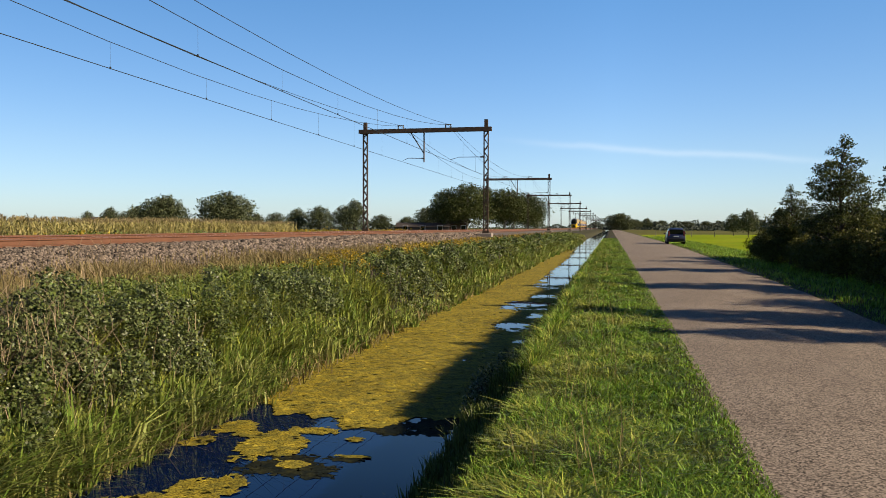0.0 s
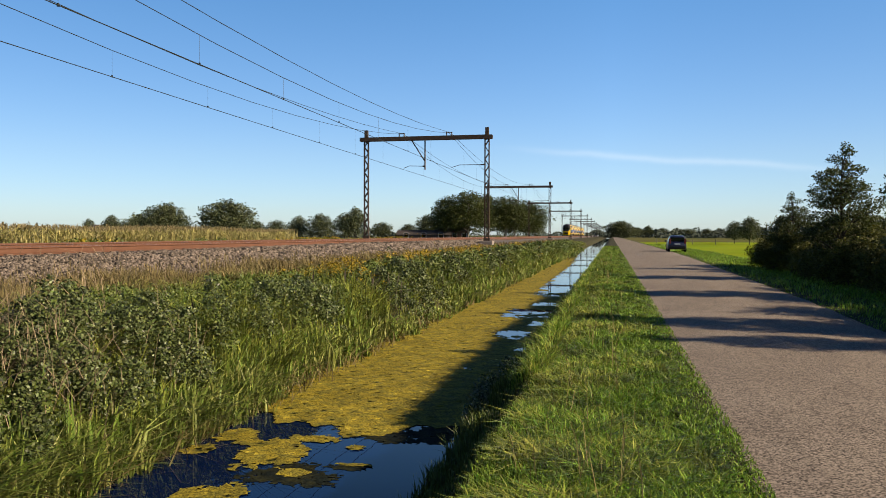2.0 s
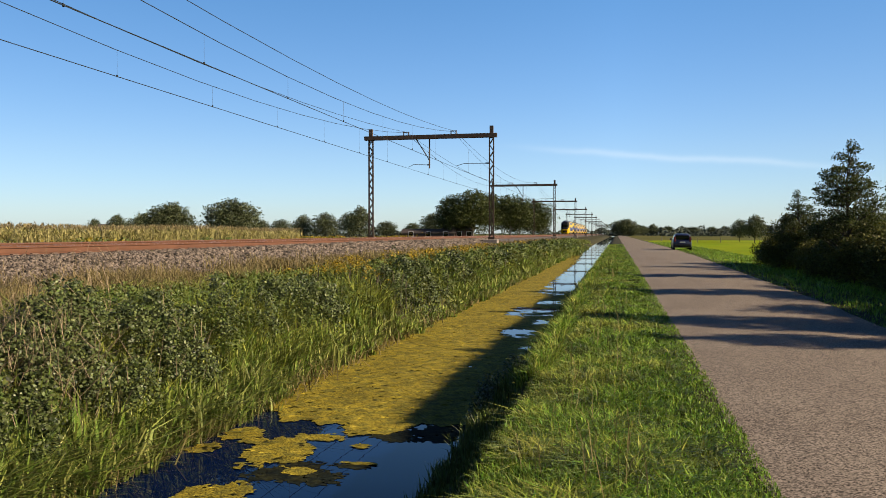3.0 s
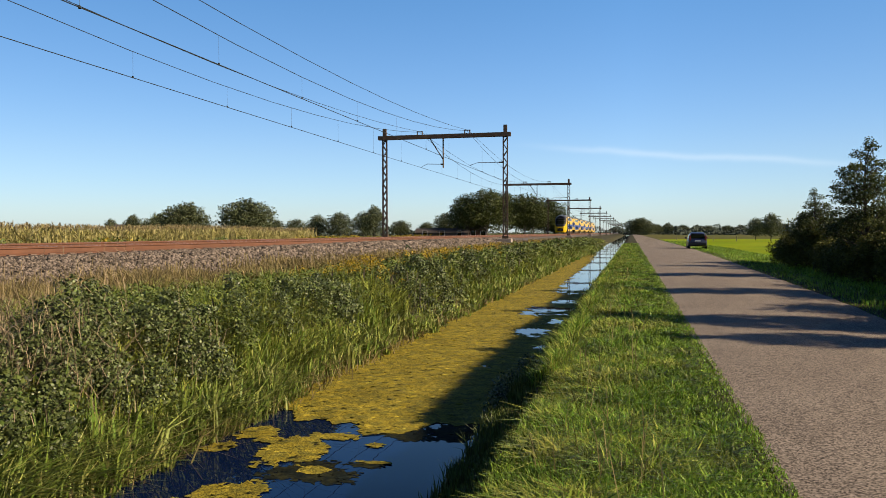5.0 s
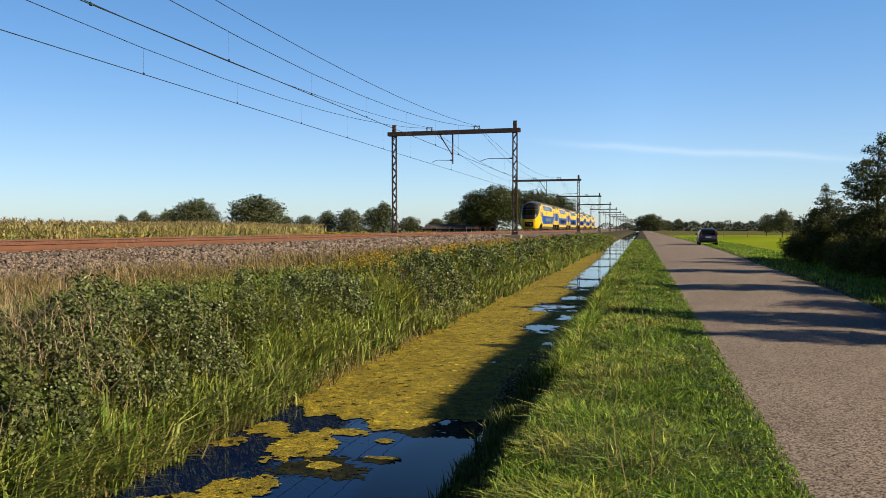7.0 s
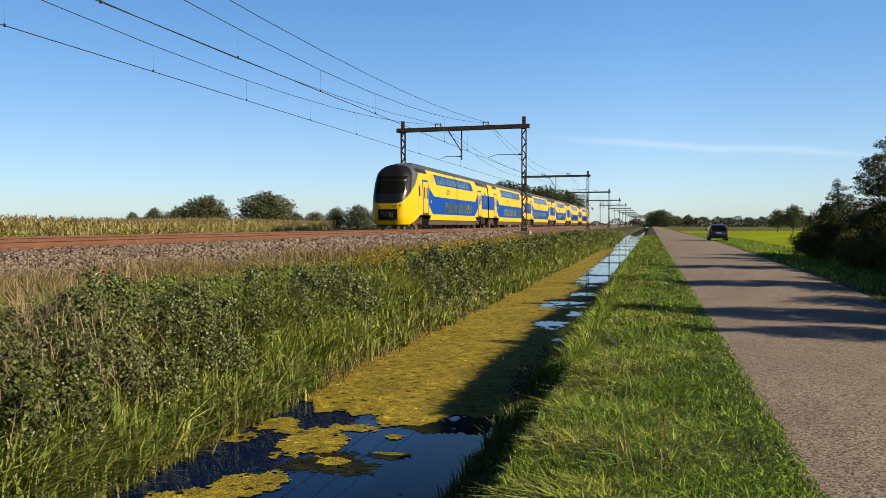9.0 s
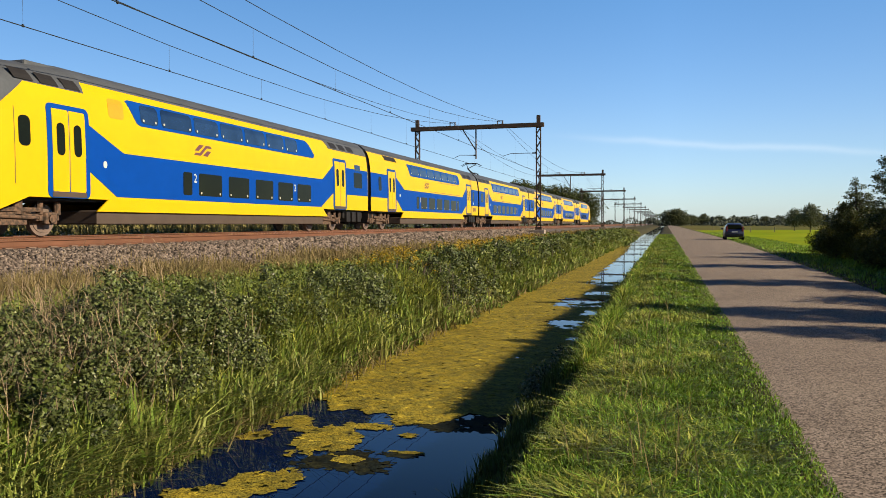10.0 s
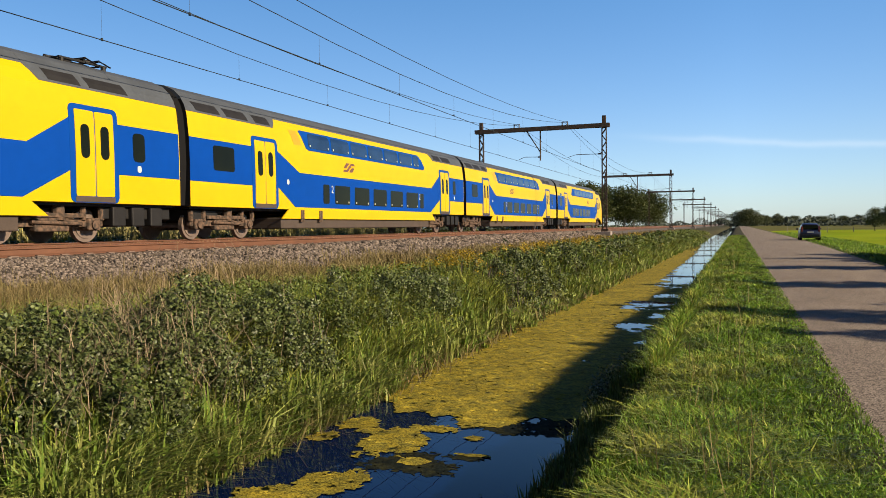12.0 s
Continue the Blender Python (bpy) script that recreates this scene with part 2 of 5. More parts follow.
def stuff(name, v, f, mat, label, category):
    return tagged(new(name, mesh_arrays(name, v, f, mat)), label, category, kind="stuff")


def finish(name, bm, *mats, smooth=False):
    me = bpy.data.meshes.new(name)
    bmesh.ops.recalc_face_normals(bm, faces=bm.faces)
    for fc in bm.faces:
        fc.smooth = smooth
    bm.to_mesh(me)
    bm.free()
    for m in mats:
        me.materials.append(m)
    return me


def part(name, bm, material, parent, label="", smooth=False):
    mats = material if isinstance(material, (list, tuple)) else (material,)
    ob = new(name, finish(name, bm, *mats, smooth=smooth))
    ob.parent = parent
    return tagged(ob, label)


def share(name, me, parent, m=None):
    ob = new(name, me)
    ob.parent = parent
    if m is not None:
        ob.matrix_basis = m
    return ob


def thing(name, label, category, group="", m=None):
    ob = new(name)
    ob.empty_display_size = 0.2
    if m is not None:
        ob.matrix_basis = m
    return tagged(ob, label, category, group)


def box(bm, x0, x1, y0, y1, z0, z1, bevel=0.0):
    r = bmesh.ops.create_cube(bm, size=1.0)
    for v in r["verts"]:
        v.co = Vector(((x0 + x1) / 2 + v.co.x * (x1 - x0), (y0 + y1) / 2 + v.co.y * (y1 - y0), (z0 + z1) / 2 + v.co.z * (z1 - z0)))
    if bevel:
        edges = list({e for v in r["verts"] for e in v.link_edges})
        bmesh.ops.bevel(bm, geom=edges, offset=bevel, segments=2, affect="EDGES", profile=0.5)
    return bm


def bar(bm, a, b, r, sides=6):
    """A round bar from a to b."""
    a, b = Vector(a), Vector(b)
    q = (b - a).to_track_quat("Z", "Y").to_matrix().to_4x4()
    bmesh.ops.create_cone(bm, segments=sides, radius1=r, radius2=r, depth=(b - a).length, cap_ends=True, matrix=Matrix.Translation((a + b) / 2) @ q)
    return bm


def strip(bm, a, b, w, d, up=(0, 1, 0)):
    """A flat bar from a to b, w wide and d thick, its thickness along up."""
    a, b = Vector(a), Vector(b)
    along, up = (b - a), Vector(up).normalized()
    side = along.cross(up).normalized()
    m = Matrix((side, along.normalized(), up)).transposed().to_4x4()
    r = bmesh.ops.create_cube(bm, size=1.0)
    for v in r["verts"]:
        v.co = (a + b) / 2 + m @ Vector((v.co.x * w, v.co.y * along.length, v.co.z * d))
    return bm


def loft(rings, close_ring=False):
    """A skin over rings of equal length."""
    bm = bmesh.new()
    rows = [[bm.verts.new(p) for p in ring] for ring in rings]
    for a, b in zip(rows, rows[1:]):
        n = len(a)
        for i in range(n if close_ring else n - 1):
            j = (i + 1) % n
            bm.faces.new((a[i], a[j], b[j], b[i]))
    return bm, rows


# ---- plant helpers ----
rng = np.random.default_rng(7)


def drift(x, y, s, seed=0):
    """A smooth field of about -1 to 1, s metres wide."""
    a = seed * 1.7
    return (np.sin(x / s * 2.1 + 1.3 * np.sin(y / s * 1.1 + a) + a) + np.sin(y / s * 1.7 + 1.1 * np.sin(x / s * 2.3 - a)) + np.sin((x + y) / s * 3.9 + 2 * a) * 0.5) / 2.5


def blades(p, h, w, lean=0.35, curl=0.5, a=None):
    """Grass blades: five corners and three faces each, rooted at p."""
    n = len(p)
    a = rng.uniform(0, 2 * np.pi, n) if a is None else a
    d = np.stack([np.cos(a), np.sin(a), np.zeros(n)], -1)
    b = a + rng.normal(0, 0.6, n) + np.pi / 2
    s = np.stack([np.cos(b), np.sin(b), np.zeros(n)], -1) * (np.broadcast_to(w, n) / 2)[:, None]
    h = np.broadcast_to(h, n)
    le = np.abs(rng.normal(0, lean, n)) * h
    up = np.zeros((n, 3))
    up[:, 2] = 1
    mid = p + up * (h * 0.6)[:, None] + d * (le * 0.45)[:, None]
    tip = p + up * (h * (1 - curl * rng.random(n) * 0.5))[:, None] + d * (le * (1 + curl))[:, None]
    v = np.stack([p - s, p + s, mid - s * 0.8, mid + s * 0.8, tip], 1).reshape(-1, 3)
    k = np.arange(n)[:, None] * 5
    f = np.concatenate([k + [0, 1, 2], k + [1, 3, 2], k + [2, 3, 4]], 1).reshape(-1, 3)
    return v, f


def leaves(c, size, droop=0.3, wide=0.32, face=None):
    """Small folded leaves at c: four corners, two faces each."""
    n = len(c)
    l = rng.normal(0, 1, (n, 3))
    l[:, 2] = l[:, 2] * 0.6 - droop
    l /= np.linalg.norm(l, axis=1)[:, None]
    up = rng.normal(0, 1, (n, 3)) * [0.5, 0.5, 1.0] + [0, 0, 0.8] if face is None else face + rng.normal(0, 0.6, (n, 3))
    if face is not None:
        l -= up * (l * up).sum(1)[:, None] / (up * up).sum(1)[:, None]
        l /= np.linalg.norm(l, axis=1)[:, None] + 1e-9
    s = np.cross(l, up)
    s /= np.linalg.norm(s, axis=1)[:, None] + 1e-9
    nn = np.cross(l, s)
    size = np.broadcast_to(size, n)[:, None]
    v = np.stack([c - l * size * 0.5, c + s * size * wide + nn * size * 0.08, c + l * size * 0.5, c - s * size * wide + nn * size * 0.08], 1).reshape(-1, 3)
    k = np.arange(n)[:, None] * 4
    f = np.concatenate([k + [0, 1, 2], k + [0, 2, 3]], 1).reshape(-1, 3)
    return v, f


def tufts(cx, cy, r, k, h, w, lean, curl=0.6, sink=0.02, floor=-9.0):
    """Fans of k blades leaning outwards from each root; r, h and w may vary from tuft to tuft."""
    n = len(cx)
    a = rng.uniform(0, 2 * np.pi, n * k)
    q = np.sqrt(rng.random(n * k)) * np.repeat(np.broadcast_to(r, n), k)
    x, y = np.repeat(cx, k) + q * np.cos(a), np.repeat(cy, k) + q * np.sin(a)
    hh = np.repeat(np.broadcast_to(h, n), k) * rng.uniform(0.45, 1.1, n * k)
    ww = np.repeat(np.broadcast_to(w, n), k) * rng.uniform(0.6, 1.3, n * k)
    return blades(np.stack([x, y, np.maximum(land(x, y) - sink, floor)], -1), hh, ww, lean, curl, a + rng.normal(0, 0.7, n * k))


def sprays(c, r, k, size, up=(0.25, -0.1, 0.8)):
    """Domes of k small leaves round each point of c, facing out and up."""
    n = len(c)
    d = rng.normal(0, 1, (n * k, 3)) + np.array(up) * 0.9
    d /= np.linalg.norm(d, axis=1)[:, None]
    p = np.repeat(c, k, 0) + d * (np.repeat(np.broadcast_to(r, n), k) * rng.uniform(0.45, 1.0, n * k))[:, None]
    return leaves(p, np.repeat(np.broadcast_to(size, n), k) * rng.uniform(0.6, 1.25, n * k), 0.3, 0.36, d + np.array(up) * 0.4)


def joined(*pieces):
    vs, fs, n = [], [], 0
    for v, f in pieces:
        vs.append(v)
        fs.append(f + n)
        n += len(v)
    return np.concatenate(vs), np.concatenate(fs)


def along(n, y0, y1, power=1.6):
    """Distances down the road, thinning out with distance."""
    u = rng.random(n)
    q = 1 - power
    return (y0**q + u * (y1**q - y0**q)) ** (1 / q)


# ---- the lie of the land: heights across the road, ditch and line ----
LAND = [(-6000, 0), (-60, 0), (-26, 0.05), (-22.8, 0.25), (-21.6, 0.75), (-20.6, 0.90), (-11.0, 0.90), (-10.4, 0.68), (-9.2, 0.52), (-7.6, 0.32), (-6.0, 0.05), (-5.2, -0.35), (-4.7, -0.72),
        (-4.1, -1.05), (-2.2, -1.05), (-1.6, -0.78), (-1.40, -0.50), (-1.14, -0.24), (-0.90, -0.04), (-0.3, 0.03), (0.93, -0.004), (5.2, -0.03), (6.6, -0.05), (7.8, -0.15), (9.5, -0.1), (14, -0.05), (60, 0), (6000, 0)]
LX, LZ = np.array([p[0] for p in LAND], float), np.array([p[1] for p in LAND], float)


def land(x, y):
    z = np.interp(x, LX, LZ)
    rough = np.where((x > -10) & (x < 0.6), 0.05, 0.0) + np.where(x > 6.5, 0.03, 0.0)
    return z + rough * drift(x, y, 1.1, 3)


def build_ground():
    xs = sorted(set([-6000, -2500, -1200, -600, -300, -150, -90, -60, -45, -35, *np.arange(-30, -10.5, 1.0), *np.arange(-10.5, 1.0, 0.25), *np.arange(1, 6, 0.8), *np.arange(6, 14, 0.5), 17, 22, 30, 45, 60, 90, 150, 300, 600, 1200, 2500, 6000]))
    ys = sorted(set([-300, -120, -60, -30, -15, *np.arange(-8, 40, 0.5), *np.arange(40, 120, 2.0), *np.arange(120, 400, 20.0), 500, 700, 1000, 1500, 2500, 4500]))
    gx, gy = np.meshgrid(np.array(xs, float), np.array(ys, float))
    v = np.stack([gx, gy, land(gx, gy)], -1).reshape(-1, 3)
    nx, ny = len(xs), len(ys)
    i = (np.arange(ny - 1)[:, None] * nx + np.arange(nx - 1)).ravel()
    f = np.stack([i, i + 1, i + nx + 1, i + nx], -1)
    me = mesh_arrays("ground", v, f, M_EARTH, M_MEADOW, M_FIELD)
    c = v[f].mean(1)
    kind = np.where((c[:, 0] > 6.5) & (c[:, 1] < 195), 1, np.where((c[:, 0] < -22) | (c[:, 1] > 195), 2, 0))
    kind[(c[:, 0] > -23) & (c[:, 0] < 6.5)] = 0
    me.polygons.foreach_set("material_index", kind.astype(np.int32))
    me.polygons.foreach_set("use_smooth", np.ones(len(f), bool))
    tagged(new("ground", me), "flat polder land with meadow, ditch bank and fields", "ground", kind="structure")


ROAD_R = [(-300, 4.3), (10, 4.3), (14, 4.42), (20, 4.72), (30, 4.95), (60, 5.6), (82, 5.8), (3000, 5.9)]


def build_road():
    ys = [-300, -60, -20, *np.arange(-8, 60, 0.4), *np.arange(60, 200, 4.0), 260, 400, 700, 1200, 3000]
    bm = bmesh.new()
    rows = []
    for y in ys:
        ragged = 0.04 * float(drift(np.float64(0), np.float64(y), 0.5, 1)) if -8 < y < 60 else 0
        r = float(np.interp(y, [p[0] for p in ROAD_R], [p[1] for p in ROAD_R]))
        l = 0.93 + ragged
        r += 0.04 * float(drift(np.float64(9), np.float64(y), 0.6, 2))
        rows.append([bm.verts.new(p) for p in ((l, y, -0.10), (l, y, 0.0), (l + 0.5, y, 0.02), ((l + r) / 2, y, 0.035), (r - 0.5, y, 0.02), (r, y, 0.0), (r, y, -0.12))])
    for a, b in zip(rows, rows[1:]):
        for k in range(6):
            bm.faces.new((a[k], a[k + 1], b[k + 1], b[k]))
    tagged(new("road", finish("road", bm, M_ASPHALT)), "narrow worn grey-brown asphalt country road", "road", kind="structure")


def build_water():
    bm = bmesh.new()
    vs = [bm.verts.new(p) for p in ((-5.3, -40, -0.7), (-1.2, -40, -0.7), (-1.2, 700, -0.7), (-5.3, 700, -0.7))]
    bm.faces.new(vs)
    tagged(new("water", finish("water", bm, M_WATER)), "still dark ditch water reflecting blue sky", "water", kind="structure")
    # floating weed: cells kept where the mat is closed, with ragged holes
    ys = np.concatenate([np.arange(3.0, 20, 0.036), np.arange(20, 40, 0.09), np.arange(40, 140, 0.3)])
    xs = np.arange(-5.1, -1.3, 0.04)
    gx, gy = np.meshgrid(xs, ys)
    rag = 0.30 * drift(gx, gy, 0.55, 1) + 0.22 * drift(gx, gy, 0.2, 2) + 0.18 * drift(gx, gy, 0.09, 4) + rng.normal(0, 0.08, gx.shape)
    keep = 0.70 + rag
    start = np.interp(gx, [-4.7, -3.5, -2.8, -1.6], [9.6, 8.75, 8.55, 9.3]) + 0.18 * np.sin(gx * 5.2 + 0.5) + 0.1 * np.sin(gx * 13)
    keep = np.where(gy < start, -0.5 + rag, keep)
    isle = lambda cx, cy, rx, ry: 1.0 - np.hypot((gx - cx) / rx, (gy - cy) / ry)
    for cx, cy, rx, ry in ((-3.52, 7.65, 0.40, 0.60), (-3.45, 6.2, 0.30, 0.36), (-3.8, 5.7, 0.5, 0.3), (-4.2, 8.2, 0.25, 0.35), (-3.25, 8.25, 0.3, 0.12), (-3.0, 7.02, 0.14, 0.13), (-4.3, 7.6, 0.18, 0.22), (-3.9, 7.95, 0.3, 0.14), (-2.7, 8.0, 0.12, 0.1), (-2.5, 7.4, 0.25, 0.06)):
        keep = np.maximum(keep, isle(cx, cy, rx, ry) * 1.1 + rag * 0.8)
    streak = 0.9 * drift(gx * 0.6, gy, 0.45, 6) + 0.5 * drift(gx, gy, 0.16, 9) + rng.normal(0, 0.12, gx.shape)
    for cx, cy, rx, ry in ((-2.15, 18.1, 0.5, 0.9), (-2.3, 23.2, 0.95, 1.5), (-1.75, 15.8, 0.22, 0.5), (-1.85, 20.4, 0.35, 0.7), (-2.0, 26.2, 0.6, 0.9)):
        keep = keep - np.clip(1.3 - np.hypot((gx - cx) / rx, (gy - cy) / ry), 0, 1.2) * (1.3 + streak)
    far_open = np.clip((gy - 27) / 6, 0, 1.2) * np.clip((gx + 2.75 + 0.008 * (gy - 27)) * 1.6 + 0.7 + 0.5 * streak, 0, 1)
    keep = keep - far_open
    keep = np.where(gy > 62, keep - (gy - 62) / 30, keep)
    shade_thin = np.clip((gx + 2.9 + 0.05 * (gy - 9)) * 0.4, 0, 0.25) * np.clip(streak + 0.1, 0, 1) * (gy < 27)
    keep = keep - shade_thin
    ny, nx = gx.shape
    jit = rng.normal(0, 0.012, (ny, nx, 2))
    v = np.stack([gx + 1.4 * jit[..., 0], gy + 1.4 * jit[..., 1], -0.692 + 0.004 * drift(gx, gy, 0.15, 5)], -1).reshape(-1, 3)
    i = (np.arange(ny - 1)[:, None] * nx + np.arange(nx - 1))[keep[:-1, :-1] > 0.08].ravel()
    f = np.stack([i, i + 1, i + nx + 1, i + nx], -1)
    stuff("duckweed", v, f, M_WEED, "olive yellow floating duckweed mat on ditch water", "duckweed")
    # dark weed just under the surface of the open water
    sunk = -0.6 + 1.2 * rag + 0.35 * streak
    for cx, cy, rx, ry in ((-2.95, 6.95, 0.55, 0.35), (-2.35, 8.7, 0.75, 0.42), (-2.5, 7.3, 0.4, 0.12), (-2.2, 6.0, 0.3, 0.12), (-3.0, 5.6, 0.5, 0.2), (-3.75, 7.95, 0.4, 0.25), (-2.0, 9.0, 0.35, 0.4)):
        sunk = np.maximum(sunk, 0.75 * isle(cx, cy, rx, ry) + 0.75 * rag + 0.25 * streak)
    v[:, 2] = -0.697
    i = (np.arange(ny - 1)[:, None] * nx + np.arange(nx - 1))[(sunk[:-1, :-1] > 0.22) & (keep[:-1, :-1] <= 0.08) & (gy[:-1, :-1] < 10)].ravel()
    stuff("sunken_weed", v, np.stack([i, i + 1, i + nx + 1, i + nx], -1), M_SUNKEN, "dark half-sunken water weed below the surface", "water weed")


# ---- railway ----
TRACKS, RAIL_Z = (-13.46, -17.6), 1.32
PORTAL_Y, SPAN = 64.9, 68.3


def build_track_bed():
    sec = [(-21.6, 0.50), (-20.3, 1.06), (-19.2, 1.11), (-15.7, 1.12), (-15.3, 1.09), (-11.9, 1.12), (-11.45, 1.06), (-10.1, 0.60), (-9.7, 0.30)]
    ys = [-150, -60, *np.arange(-20, 60, 0.8), *np.arange(60, 200, 5.0), 300, 600, 1500, 3000]
    bm = bmesh.new()
    rows = []
    for y in ys:
        rows.append([bm.verts.new((x + 0.06 * float(drift(np.float64(x), np.float64(y), 0.9, 1)), y, z + (0.02 * float(drift(np.float64(x), np.float64(y), 0.7, 2))))) for x, z in sec])
    for a, b in zip(rows, rows[1:]):
        for k in range(len(sec) - 1):
            fc = bm.faces.new((a[k], a[k + 1], b[k + 1], b[k]))
            fc.material_index = 1 if k >= 6 else 0
    tagged(new("ballast_bed", finish("ballast_bed", bm, M_BALLAST, M_BALLAST_GREY)), "rusty stained stone ballast bed under two tracks", "ballast", kind="structure")


def build_stones():
    n = 26000
    y = along(n, 9, 75, 1.5)
    x = rng.uniform(-12.0, -9.75, n)
    z = np.interp(x, [-12.0, -11.45, -10.1, -9.7], [1.12, 1.07, 0.60, 0.32])
    s = rng.uniform(0.026, 0.06, n) * np.clip(y / 14, 1, 2.6)
    base = np.array([(1, 0, 0), (-1, 0, 0), (0, 1, 0), (0, -1, 0), (0, 0, 1), (0, 0, -1)], float)
    fc = np.array([(0, 2, 4), (2, 1, 4), (1, 3, 4), (3, 0, 4), (2, 0, 5), (1, 2, 5), (3, 1, 5), (0, 3, 5)])
    a = rng.uniform(0, 6.28, n)
    sc = rng.uniform(0.6, 1.3, (n, 6, 1))
    v = base[None] * sc
    ca, sa = np.cos(a)[:, None], np.sin(a)[:, None]
    tl = rng.uniform(-0.8, 0.8, n)[:, None]
    vx, vy, vz = v[..., 0] * ca - v[..., 1] * sa, v[..., 0] * sa + v[..., 1] * ca, v[..., 2] * 0.75
    v = np.stack([vx * np.cos(tl) - vz * np.sin(tl), vy, vx * np.sin(tl) + vz * np.cos(tl)], -1) * s[:, None, None] + np.stack([x, y, z + s * 0.25], -1)[:, None]
    f = (np.arange(n)[:, None, None] * 6 + fc).reshape(-1, 3)
    stuff("ballast_stones", v.reshape(-1, 3), f, M_STONE, "loose broken grey-pink ballast stones on shoulder", "stones")


def build_tracks():
    bm = bmesh.new()
    box(bm, -1.26, 1.26, -0.13, 0.13, -0.10, 0.0, 0.015)
    for s in (-1, 1):
        box(bm, s * 0.75 - 0.14, s * 0.75 + 0.14, -0.09, 0.09, 0.0, 0.02)
    sleeper = finish("sleeper", bm, M_SLEEPER)
    for cx in TRACKS:
        t = thing("railway_track", "rust-brown rails on concrete sleepers in ballast", "railway track", "railway tracks", pose(cx, 0, RAIL_Z))
        for s in (-0.7525, 0.7525):
            prof = [(-0.075, -0.172), (0.075, -0.172), (0.075, -0.155), (0.012, -0.13), (0.009, -0.045), (0.036, -0.03), (0.036, -0.004), (0.030, 0.0), (-0.030, 0.0), (-0.036, -0.004), (-0.036, -0.03), (-0.009, -0.045), (-0.012, -0.13), (-0.075, -0.155)]
            ys = (-150, -40, 0, 40, 120, 300, 800, 3000)
            bm, rows = loft([[(s + x, y, z) for x, z in prof] for y in ys], True)
            for fc in bm.faces:
                c = fc.calc_center_median()
                fc.material_index = 1 if c.z > -0.001 else 0
            part("rail", bm, (M_RAIL, M_RAILTOP), t, "rusty steel rail with a worn head")
        for k in range(145):
            share("sleeper", sleeper, t, pose(random.uniform(-0.02, 0.02), 3 + 0.6 * k, -0.17))


def build_portal(first):
    xr, xl, beam, top = -10.22, -20.75, 9.82, 10.58
    p = thing("catenary_portal", "dark rusty steel lattice portal carrying overhead wires", "catenary portal", "catenary portals", pose(0, first, 0))
    for x, base in ((xr, 1.0), (xl, 1.15)):
        bm = bmesh.new()
        for dx in (-0.175, 0.175):
            box(bm, x + dx - 0.035, x + dx + 0.035, -0.13, -0.06, base, top - 0.62)
            box(bm, x + dx - 0.035, x + dx + 0.035, 0.06, 0.13, base, top - 0.62)
        box(bm, x - 0.27, x + 0.27, -0.15, 0.15, base, base + 0.35)
        box(bm, x - 0.21, x + 0.21, -0.14, 0.14, top - 1.0, top - 0.62)
        box(bm, x - 0.15, x + 0.15, -0.12, 0.12, top - 0.65, top + 0.03)
        post = part("post", bm, M_STEEL, p)
        step, z, side = 0.55, base + 0.35, 1
        lace = {s: finish("lacing", strip(bmesh.new(), (-s * 0.185, 0, 0), (s * 0.185, 0, step), 0.065, 0.02), M_STEEL) for s in (1, -1)}
        while z < top - 1.2:
            for dy in (-0.125, 0.125):
                share("lacing", lace[side], post, pose(x, dy, z))
            z, side = z + step, -side
        bm = bmesh.new()
        box(bm, x - 0.55, x + 0.55, -0.5, 0.5, 0.3, base + 0.12, 0.04)
        part("footing", bm, M_CONCRETE, p, "pale concrete footing block")
    bm = bmesh.new()
    for dy in (-0.16, 0.16):
        box(bm, xl - 0.55, xr + 0.45, dy - 0.05, dy + 0.05, beam - 0.17, beam + 0.17)
    for k in range(8):
        x = xl + 0.4 + k * (xr - xl - 0.8) / 7
        box(bm, x - 0.04, x + 0.04, -0.12, 0.12, beam - 0.12, beam + 0.12)
    part("crossbeam", bm, M_STEEL, p)
    for cx in TRACKS:
        bm = bmesh.new()
        box(bm, cx - 0.28, cx + 0.28, -0.06, 0.06, beam + 0.42, beam + 0.48)
        for dx in (-0.22, 0.22):
            bar(bm, (cx + dx, 0, beam + 0.15), (cx + dx, 0, beam + 0.45), 0.05, 8)
        part("insulator_bracket", bm, M_INSUL, p)
    bm = bmesh.new()
    mid = -15.55
    bar(bm, (mid, 0, beam), (mid, 0, 7.15), 0.06, 8)
    bar(bm, (mid - 1.2, 0, beam - 0.1), (mid, 0, 7.85), 0.045, 8)
    part("drop_bracket", bm, M_STEEL, p)
    for a, b in (((mid, 0, 7.45), (TRACKS[1] + 0.2, 0, 7.30)), ((xr - 0.2, 0, 7.50), (TRACKS[0] + 0.2, 0, 7.30))):
        bm = bmesh.new()
        am, bm2 = Vector(a), Vector(b)
        knee = bm2 + (am - bm2) * 0.25 + Vector((0, 0, 0.16))
        bar(bm, am, knee, 0.025)
        bar(bm, knee, bm2, 0.02)
        bar(bm, am, am + (knee - am) * 0.15, 0.06, 8)
        part("steady_arm", bm, M_STEEL, p)
    return p


def wire_line(bm, pts, r):
    rows = [[bm.verts.new((x + r * math.cos(1.257 * k), y, z + r * math.sin(1.257 * k))) for k in range(5)] for x, y, z in pts]
    for a, b in zip(rows, rows[1:]):
        for k in range(5):
            bm.faces.new((a[k], a[(k + 1) % 5], b[(k + 1) % 5], b[k]))


